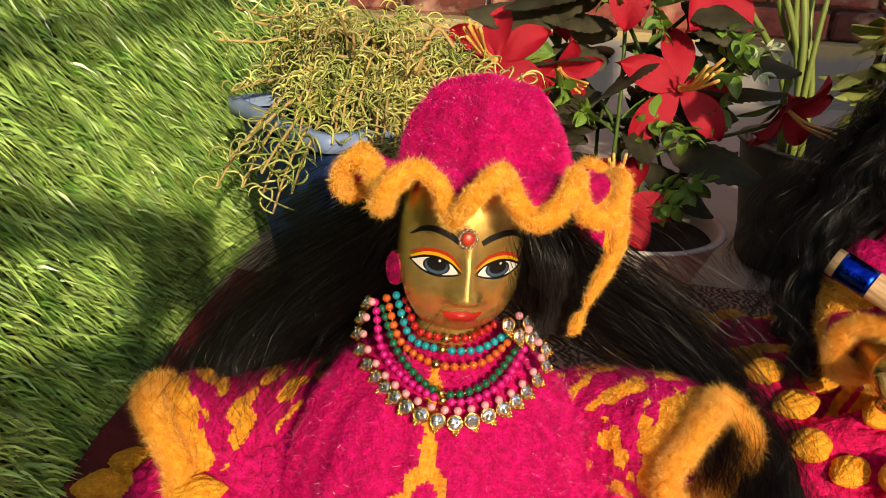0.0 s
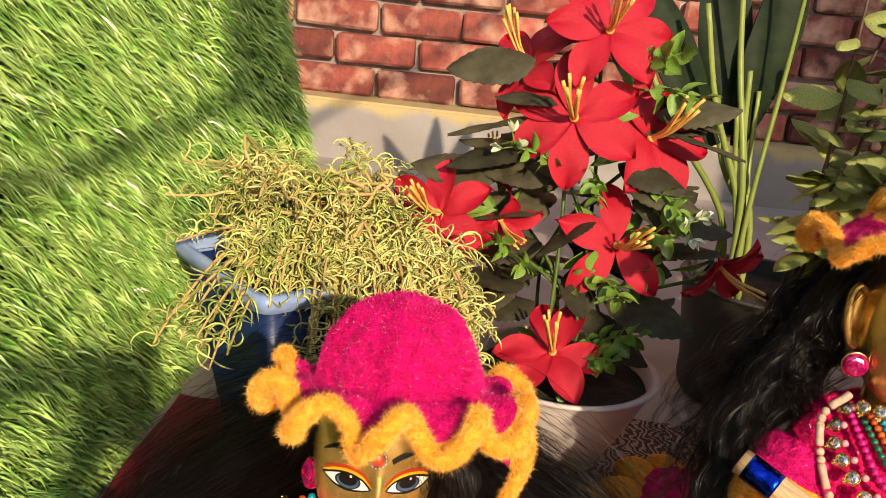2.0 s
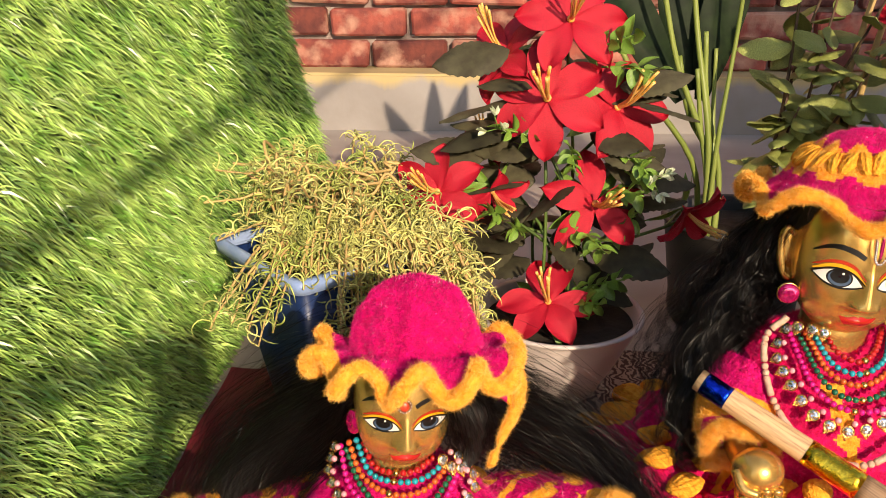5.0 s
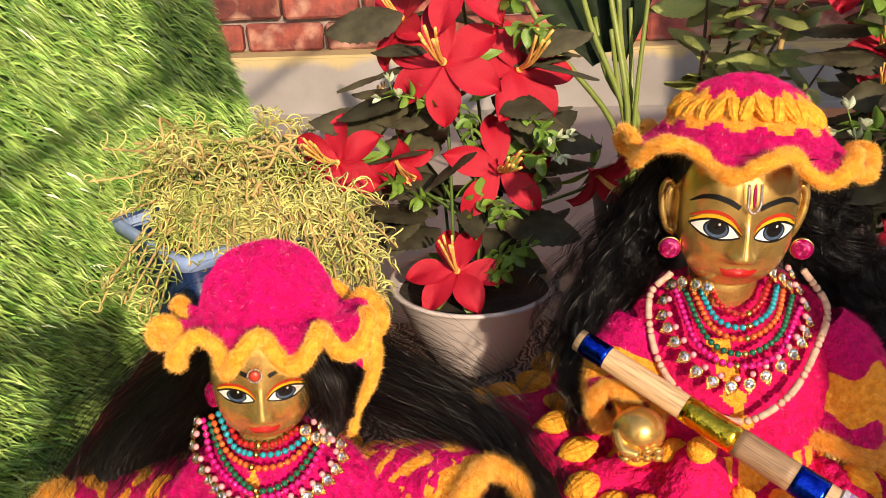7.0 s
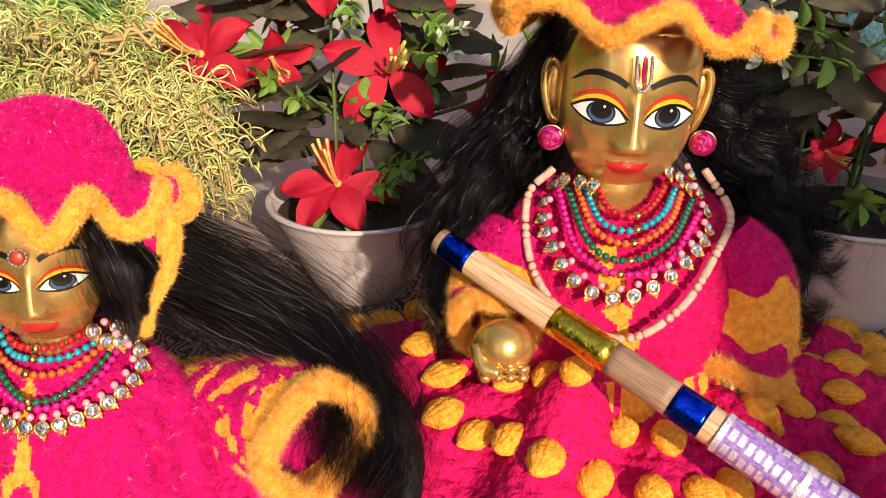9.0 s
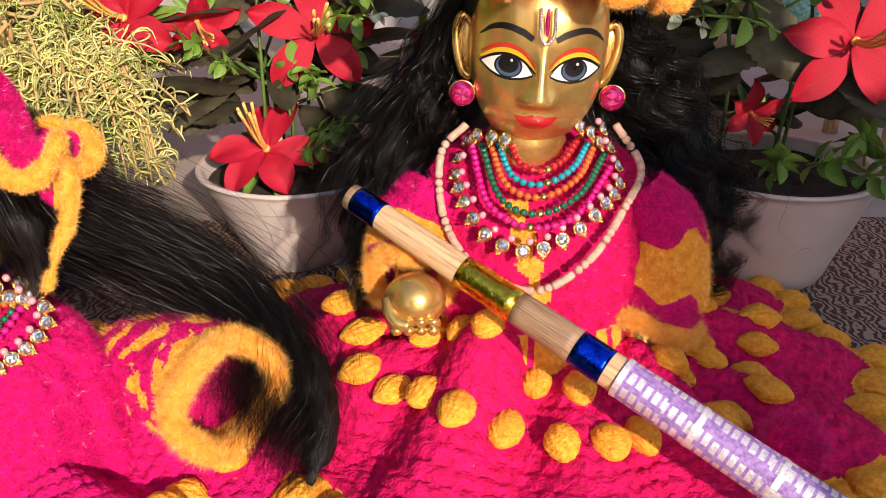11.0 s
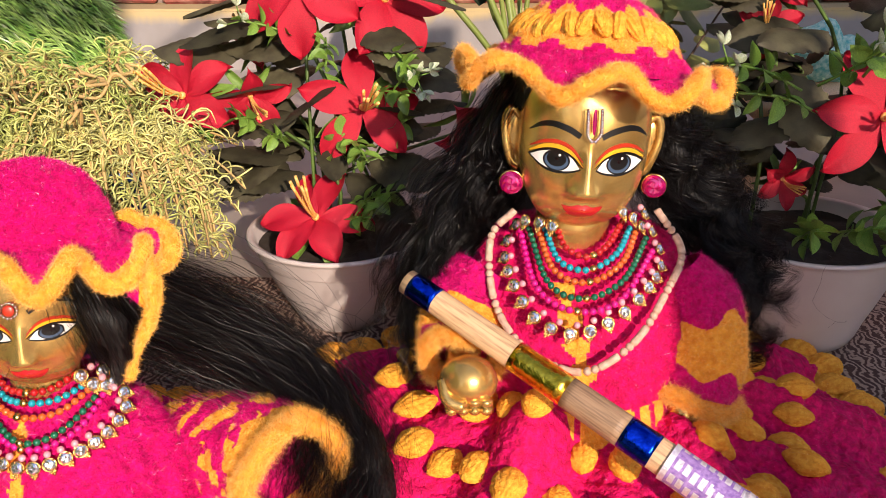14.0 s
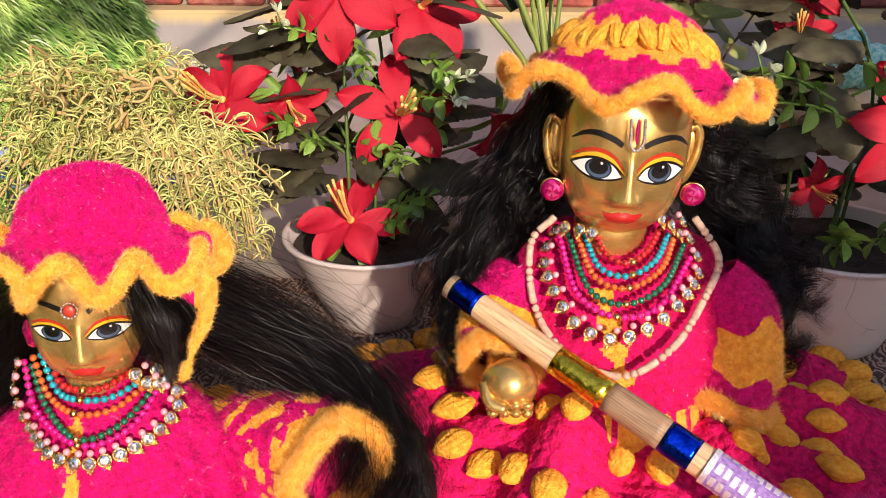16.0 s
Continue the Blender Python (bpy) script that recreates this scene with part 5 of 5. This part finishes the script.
def sprig_geo(seed, n=9, buds=3):
    """A short plastic sprig: bent stem, small oval leaves and white buds."""
    r = np.random.default_rng(seed)
    tip = np.array([0.3 * r.normal(), 1.0, 0.25 + 0.2 * r.normal()])
    st = smooth_path([(0, 0, 0), tip * 0.5 + [0.05, 0, 0.08], tip], 14)
    out = [tube(st, 0.022, 6)]
    for k in range(n):
        q = st[3 + (k * 10) // n]
        d = np.array([math.cos(2.4 * k), 0.55, math.sin(2.4 * k)]) + 0.2 * r.normal(size=3)
        g = moved((leaf_geo(0.30, 0, -0.25, 0.3, rows=7, cols=4)), aim(Vector(q), d, 0.30 + 0.14 * r.random()))
        out.append(g)
    for k in range(buds):
        d = np.array([math.cos(2.1 * k + seed), 0.8, math.sin(2.1 * k + seed)])
        e = st[-1] + d * 0.22
        out.append(tube(np.stack([st[-1], e]), 0.014, 5))
        for j in range(3):
            w = d + 0.8 * np.array([math.cos(2.1 * j), 0.0, math.sin(2.1 * j)])
            g = moved(leaf_geo(0.33, 0, 0.25, 0.6, rows=7, cols=4), aim(Vector(e), w, 0.22))
            out.append((g[0], g[1], np.ones(len(g[1]), int)))
    return mesh_of("sprig", join(*out), [leaf_lime, bud_white])


SPRIGS = [sprig_geo(k, 12, 0) for k in range(3)] + [sprig_geo(3), sprig_geo(4)]


def flower_plant(at, label, flowers, leaves, sprigs, seed, extra, top, soil_z, budded=4):
    ob = empty("artificial_flowers", at, label, "artificial plant", "artificial flower plants")
    b = Vector(at)
    r = np.random.default_rng(seed)
    root = np.array([0, 0, soil_z])
    for k, (p, f, s, sp, pt, op) in enumerate(flowers):
        flower(ob, at, p, f, s, sp, pt, op, seed + k)
        e = np.array(p) - np.array(at) - np.array(Vector(f).normalized()) * s * 0.1
        w = root + np.array([0.02 * r.normal(), 0.02 * r.normal(), 0])
        part("stem", tube(smooth_path([w, w + [0, 0, (e[2] - soil_z) * 0.5], e + [0, 0.018, -0.02], e], 14), 0.0018, 6), stem_green, ob)
    for p, d, s, sp in leaves:
        part("leaf", LEAF_BIG, None, ob, "", aim(Vector(p) - b, d, s, sp))
    for k in range(extra):
        h = soil_z + 0.035 + (top - soil_z) * r.random() ** 1.1
        a = -0.45 + (np.pi + 0.9) * r.random()
        q = root + [(0.025 + 0.05 * r.random()) * math.cos(a), 0.03 * math.sin(a), h - soil_z]
        part("leaf", LEAF_BIG, None, ob, "", aim(Vector(q), (math.cos(a), math.sin(a), (0.1 if h < soil_z + 0.08 else -0.15) + 0.45 * r.random()), 0.055 + 0.03 * r.random(), 25 * r.normal()))
    for i, (p, d, s) in enumerate(sprigs):
        k = 3 + i % 2 if i < budded else r.integers(3)
        part("sprig", SPRIGS[k], None, ob, "lime green plastic sprig with white buds" if k > 2 else "lime green plastic sprig", aim(Vector(p) - b, d, s, 40 * r.normal()))
    return ob


flower_plant((0.158, 0.728, 0), "bushy artificial plant with large red lilies", [
    ((0.138, 0.702, 0.323), (-0.05, -1, 0.30), 0.062, 2, 6, 1.0), ((0.190, 0.700, 0.219), (0.05, -1, 0.35), 0.056, 0, 5, 1.0),
    ((0.034, 0.690, 0.232), (-0.45, -0.80, 0.40), 0.052, 10, 6, 0.95), ((0.146, 0.672, 0.124), (-0.05, -0.80, 0.55), 0.054, 30, 6, 1.0),
    ((0.157, 0.712, 0.395), (0.0, -0.9, 0.35), 0.056, 30, 6, 0.95), ((0.098, 0.752, 0.357), (-0.5, -0.5, 0.6), 0.052, 5, 6, 0.85),
    ((0.210, 0.736, 0.308), (0.25, -0.85, 0.45), 0.060, 30, 6, 0.92), ((0.088, 0.710, 0.227), (0.3, -0.8, -0.35), 0.038, 0, 5, 0.7),
    ((0.286, 0.721, 0.205), (0.85, -0.4, -0.35), 0.044, 0, 6, 0.75), ((0.085, 0.772, 0.262), (-0.2, -0.5, 0.6), 0.036, 0, 5, 0.8)],
    [((0.115, 0.735, 0.318), (-1, -0.2, -0.12), 0.085, 30), ((0.120, 0.735, 0.300), (-0.9, -0.2, -0.5), 0.080, 10), ((0.120, 0.715, 0.236), (-0.9, -0.3, 0.05), 0.065, 35), ((0.168, 0.705, 0.242), (-0.8, -0.5, -0.35), 0.066, 35),
     ((0.19, 0.72, 0.275), (0.8, -0.4, -0.1), 0.075, 0), ((0.20, 0.72, 0.255), (1, -0.2, -0.05), 0.09, 0), ((0.19, 0.72, 0.165), (0.9, -0.4, -0.05), 0.085, 10), ((0.17, 0.72, 0.15), (0.9, -0.3, -0.4), 0.08, 0),
     ((0.13, 0.72, 0.15), (-0.8, -0.4, 0.1), 0.07, 0), ((0.11, 0.72, 0.17), (-0.7, -0.5, -0.3), 0.07, 20), ((0.16, 0.715, 0.19), (0.1, -0.9, -0.4), 0.055, 0), ((0.21, 0.73, 0.33), (0.9, -0.2, 0.3), 0.07, 10)],
    [((0.21, 0.72, 0.275), (0.9, -0.5, -0.1), 0.05), ((0.215, 0.715, 0.26), (0.6, -0.7, -0.3), 0.045), ((0.14, 0.70, 0.275), (-0.5, -0.6, 0.5), 0.045), ((0.07, 0.715, 0.22), (-0.6, -0.6, -0.6), 0.045), ((0.18, 0.71, 0.37), (0.8, -0.4, 0.3), 0.05),
     ((0.175, 0.71, 0.13), (0.6, -0.6, -0.3), 0.04), ((0.19, 0.72, 0.35), (0.9, -0.3, -0.4), 0.05), ((0.12, 0.71, 0.18), (-0.3, -0.8, 0.3), 0.04), ((0.2, 0.72, 0.17), (0.8, -0.5, 0.4), 0.05), ((0.16, 0.70, 0.28), (0.0, -0.8, -0.6), 0.04), ((0.165, 0.69, 0.115), (0.8, -0.5, 0.0), 0.045), ((0.18, 0.70, 0.125), (0.9, -0.3, 0.3), 0.05), ((0.155, 0.71, 0.15), (0.5, -0.6, 0.6), 0.05), ((0.10, 0.70, 0.20), (-0.4, -0.8, 0.2), 0.045), ((0.18, 0.70, 0.19), (0.3, -0.8, -0.5), 0.045), ((0.20, 0.71, 0.23), (0.7, -0.6, -0.1), 0.045)],
    5, 54, 0.33, 0.09)
flower_plant((0.600, 0.690, 0), "bushy artificial plant with red lilies in the shade", [
    ((0.622, 0.626, 0.228), (-0.15, -1, 0.25), 0.060, 24, 6, 0.95), ((0.545, 0.705, 0.285), (-0.3, -0.6, 0.5), 0.034, 0, 6, 0.8), ((0.49, 0.675, 0.425), (-0.4, -0.8, -0.2), 0.07, 0, 6, 0.9), ((0.574, 0.690, 0.153), (0.1, -0.8, -0.2), 0.030, 0, 6, 0.7),
    ((0.56, 0.75, 0.32), (-0.3, -0.7, 0.5), 0.040, 0, 6, 0.9)],
    [((0.540, 0.645, 0.258), (0.5, -0.3, -0.65), 0.080, 40), ((0.58, 0.66, 0.29), (-0.7, -0.4, 0.1), 0.08, 0), ((0.60, 0.65, 0.30), (0.3, -0.5, 0.4), 0.08, 20), ((0.57, 0.67, 0.22), (-0.8, -0.4, -0.1), 0.08, 10),
     ((0.62, 0.64, 0.20), (0.6, -0.6, -0.2), 0.08, 0), ((0.59, 0.68, 0.33), (-0.6, -0.3, 0.5), 0.08, 10), ((0.64, 0.65, 0.29), (0.7, -0.4, 0.2), 0.08, 0)],
    [((0.55, 0.625, 0.250), (-0.7, -0.5, 0.5), 0.055), ((0.560, 0.62, 0.255), (0.2, -0.6, 0.8), 0.06), ((0.57, 0.62, 0.23), (-0.9, -0.4, 0.1), 0.06), ((0.60, 0.63, 0.26), (0.5, -0.5, 0.6), 0.06), ((0.64, 0.64, 0.30), (0.4, -0.5, 0.7), 0.06),
     ((0.61, 0.64, 0.12), (0.3, -0.7, 0.3), 0.06), ((0.66, 0.64, 0.12), (-0.5, -0.6, 0.5), 0.06), ((0.52, 0.66, 0.34), (-0.4, -0.6, 0.5), 0.06), ((0.64, 0.62, 0.115), (0.6, -0.7, 0.2), 0.06), ((0.58, 0.63, 0.11), (-0.2, -0.7, 0.4), 0.055)],
    6, 95, 0.40, 0.095)

# ---- succulent in the blue planter ----
r = np.random.default_rng(17)
moss_at = (-0.062, 0.690, 0.165)
moss = empty("succulent_plant", moss_at, "dry yellow-green trailing succulent with tangled stems", "potted plant")
stems, leaves = [], []
paths = []
for k in range(170):
    a, q = 2 * np.pi * r.random(), 0.080 * math.sqrt(r.random())
    b = np.array([q * math.cos(a) + 0.016, q * math.sin(a) + 0.004, 0.0])
    d = np.array([0.7 * math.cos(a) + 0.5 * r.normal(), math.sin(a) + 0.5 * r.normal() - 0.1, 0])
    ln = 0.022 + 0.034 * r.random()
    low = 1 - 6.5 * max(0.0, b[0] - 0.015)
    d, h = d * (0.5 + 0.5 * low), (0.028 + 0.062 * r.random() ** 1.4) * low
    paths.append([b, b + d * ln * 0.25 + [0, 0, h], b + d * ln * 0.6 + [0, 0, h * 1.05], b + d * ln + [0, 0, h * (0.55 + 0.7 * r.random())]])
for e in ((-0.085, -0.130, -0.020), (-0.045, -0.165, -0.015), (-0.075, -0.16, 0.0), (-0.06, -0.14, -0.03), (0.125, -0.10, -0.035), (0.135, -0.085, -0.03), (0.11, -0.11, -0.03), (0.06, -0.12, -0.025), (0.135, -0.06, -0.02), (0.02, -0.13, -0.02), (0.10, -0.10, 0.01)):
    for j in range(3 if e[0] > 0 else 2):
        f = np.array(e) + 0.012 * r.normal(size=3)
        paths.append([(f[0] * 0.3, f[1] * 0.3, 0.02), (f[0] * 0.55, f[1] * 0.6, 0.045), (f[0] * 0.85, f[1] * 0.85, 0.02 + f[2] * 0.5), f])
for j in range(50):
    f = np.array([-0.005 + 0.145 * r.random(), -0.090 - 0.03 * r.random(), -0.055 + 0.06 * r.random()])
    paths.append([(f[0] * 0.6, f[1] * 0.35, 0.02), (f[0] * 0.8, f[1] * 0.7, 0.05), (f[0] * 0.95, f[1] * 0.95, 0.03 + f[2] * 0.5), f])
for j in range(34):
    f = np.array([-0.050 + 0.085 * r.random(), -0.085 - 0.045 * r.random(), 0.005 + 0.035 * r.random()])
    paths.append([(f[0] * 0.6, f[1] * 0.3, 0.02), (f[0] * 0.8, f[1] * 0.6, 0.055), (f[0] * 0.95, f[1] * 0.85, 0.05), f])
for p in paths:
    st = smooth_path(p, 16)
    stems.append(tube(st, np.linspace(0.0017, 0.0009, 16), 5))
    for j in range(20):
        i = min(15, 3 + int(13 * j / 20))
        d = np.array([math.cos(2.4 * j), math.sin(2.4 * j), 0.55]) + 0.45 * r.normal(size=3)
        d /= np.linalg.norm(d)
        ll = 0.013 + 0.012 * r.random()
        bend = np.cross(d, r.normal(size=3))
        bend = bend / np.linalg.norm(bend) * ll * 0.62 + np.array([0, 0, -0.2 * ll])
        leaves.append(tube(smooth_path([st[i], st[i] + d * ll * 0.5, st[i] + d * ll * 0.78 + bend * 0.45, st[i] + d * ll * 0.62 + bend], 8), [0.0005, 0.0007, 0.0008, 0.0008, 0.0008, 0.0006, 0.0004, 0.0001], 5))
for k in range(30):
    a, c = r.random() * np.pi, np.array([-0.02, -0.01, 0.078]) + r.normal(size=3) * [0.030, 0.030, 0.006]
    d = np.array([math.cos(a), math.sin(a) * 0.5, 0.05 * r.normal()]) * (0.026 + 0.026 * r.random())
    stems.append(tube(smooth_path([c - d, c - d * 0.3 + 0.008 * r.normal(size=3), c + d * 0.3 + 0.008 * r.normal(size=3), c + d], 18), 0.0016, 6))
part("woody_growth", join(*stems), moss_twig, moss, "straw-coloured woody stems")["kind"] = "stuff"
part("foliage", join(*leaves), moss_leaf, moss)["kind"] = "stuff"

# ---- lily and holy basil in the dark pot ----
lily_at = (0.355, 0.88, 0.125)
lily = empty("lily_plant", lily_at, "tall lily with pale stems and broad dark leaves", "potted plant")
for tip, w in (((-0.150, 0.0, 0.275), 0.0040), ((-0.085, -0.01, 0.30), 0.0042), ((-0.055, 0.01, 0.36), 0.0042), ((-0.050, 0.02, 0.21), 0.0040), ((-0.028, 0.0, 0.24), 0.0040), ((0.004, -0.02, 0.36), 0.0032), ((-0.036, -0.01, 0.20), 0.0036), ((-0.012, 0.01, 0.22), 0.0034)):
    b = np.array([0.012 * r.normal() - 0.005, 0.012 * r.normal(), 0])
    t = np.array(tip)
    part("stem", tube(smooth_path([b, b + [t[0] * 0.12, 0, t[2] * 0.33], t * 0.68, t], 16), np.linspace(w, w * 0.7, 16), 8), lily_stem, lily)
for b, d, s, sp in (((-0.045, 0.01, 0.16), (-0.50, 0.1, 0.85), 0.24, 15), ((-0.035, 0.02, 0.17), (-0.14, 0.15, 1), 0.24, -10), ((-0.022, 0.01, 0.16), (0.20, 0.1, 1), 0.25, 10)):
    part("leaf", LEAF_LONG, None, lily, "broad dark green strap leaf", aim(Vector(b), d, s, sp, normal=(0.1, -1, 0.2)) @ Matrix.Diagonal((2.1, 1, 1, 1)))
basil_at = (0.435, 0.90, 0.125)
basil = empty("holy_basil_plant", basil_at, "leafy holy basil with thin brown stems", "potted plant")
for k, tip in enumerate(((-0.01, -0.02, 0.34), (0.03, -0.03, 0.30), (0.07, -0.04, 0.20), (0.05, 0.02, 0.36), (0.11, -0.03, 0.26), (0.0, -0.04, 0.16), (0.13, -0.02, 0.16), (0.08, -0.05, 0.30))):
    t = np.array(tip)
    st = smooth_path([(0.01 * r.normal(), 0.01 * r.normal(), 0), t * 0.5 + 0.012 * r.normal(size=3), t], 20)
    part("stem", tube(st, np.linspace(0.0026, 0.0012, 20), 6), twig_brown, basil)
    for j in range(14):
        i = 4 + (j * 15) // 14
        a = 2.4 * j + k
        part("leaf", LEAF_TULSI, None, basil, "", aim(Vector(st[i]), (math.cos(a), math.sin(a) - 0.3, 0.05 + 0.4 * r.normal()), 0.036 + 0.026 * r.random(), 25 * r.normal()))
for k in range(2):
    part("stem", tube(smooth_path([(0.05 + 0.012 * k, -0.02, 0.0), (0.055 + 0.02 * k, -0.02, 0.18), (0.085 + 0.02 * k, -0.02, 0.36)], 12), 0.0035, 8), moss_twig, basil, "dry straw-coloured stalk")

# ---- cloths ----
def cloth(lo, hi, z, amp, material, name, label, category, seed, nx=70, ny=50):
    x, y = np.meshgrid(np.linspace(lo[0], hi[0], nx), np.linspace(lo[1], hi[1], ny), indexing="ij")
    h = z + amp * (np.sin(31 * x + 9 * y + seed) * np.sin(23 * y + seed) + 0.5 * np.sin(60 * x - 40 * y)) + amp * 1.5
    top = np.stack([x, y, h], 2)
    low = np.stack([x, y, h - 0.0018], 2)
    g = join(grid(top), grid(low[::-1]))
    return tagged(part(name, g, material), label, category)


cloth((-0.17, 0.05), (1.15, 0.80), 0.0022, 0.0012, print_cloth, "ground_cloth", "brown branch-printed cloth laid under pots and statues", "cloth", 1)
velvet_cloth = cloth((-0.20, 0.24), (-0.08, 0.73), 0.007, 0.003, velvet, "velvet_cloth", "dark maroon velvet cloth beside the grass mat", "cloth", 4, 24, 60)
TRIM = mesh_of("trim_bead", ball((0, 0, 0), (0.0016,) * 3, 8), ribbon_silver)
for k in range(40):
    part("trim_bead", TRIM, None, velvet_cloth, "", Matrix.Translation((-0.150 - 0.004 * math.sin(k * 0.2), 0.40 + 0.005 * k, 0.0165)))

# things behind the plants
teal = tagged(part("crumpled_cloth", (lambda g: (g[0] * (1 + 0.10 * np.sin(70 * g[0][:, :1]) * np.sin(60 * g[0][:, 2:])), g[1], g[2]))(join(ball((0, 0, 0.06), (0.05, 0.04, 0.06), 30), ball((0.05, 0.01, 0.04), (0.04, 0.035, 0.045), 24))), teal_cloth, at=Matrix.Translation((0.745, 1.04, 0.165)) @ Matrix.Scale(0.65, 4)),
              "crumpled turquoise cloth bundle on a stool", "cloth bundle")
stool = empty("stool", (0.755, 1.05, 0), "low pale wooden stool", "stool")
part("seat", box((-0.12, -0.1, 0.14), (0.14, 0.1, 0.165), bevel=0.006), bamboo, stool)
for sx in (-0.1, 0.12):
    for sy in (-0.08, 0.08):
        part("leg", tube(np.array([(sx, sy, 0), (sx * 0.95, sy * 0.95, 0.14)]), 0.011, 10), bamboo, stool)

# ---- bricks of the wall ----
bm_list = []
for k in range(6):
    rr = random.Random(k)
    bm = bmesh.new()
    bmesh.ops.create_cube(bm, size=1)
    for v in bm.verts:
        v.co = Vector((v.co.x * 0.182, v.co.y * 0.05, v.co.z * 0.064))
        v.co += Vector((rr.uniform(-0.004, 0.004), rr.uniform(-0.004, 0.003), rr.uniform(-0.003, 0.003)))
    bmesh.ops.bevel(bm, geom=bm.edges[:], offset=0.006, segments=1, affect="EDGES")
    me = bpy.data.meshes.new("brick")
    bm.to_mesh(me)
    bm.free()
    me.materials.append(brick_mat)
    bm_list.append(me)
random.seed(4)
for row in range(15):
    z = 0.171 + 0.0745 * row
    off = -0.285 - 0.193 * 5 + (0.0965 if row % 2 else 0.0)
    for col in range(16):
        x = off + 0.193 * col
        m = pose(x + random.uniform(-0.003, 0.003), 2.028 - random.uniform(0.0, 0.008), z + random.uniform(-0.002, 0.002), 0, random.uniform(-0.8, 0.8), 0)
        part("brick", random.choice(bm_list), None, wall, "", m)
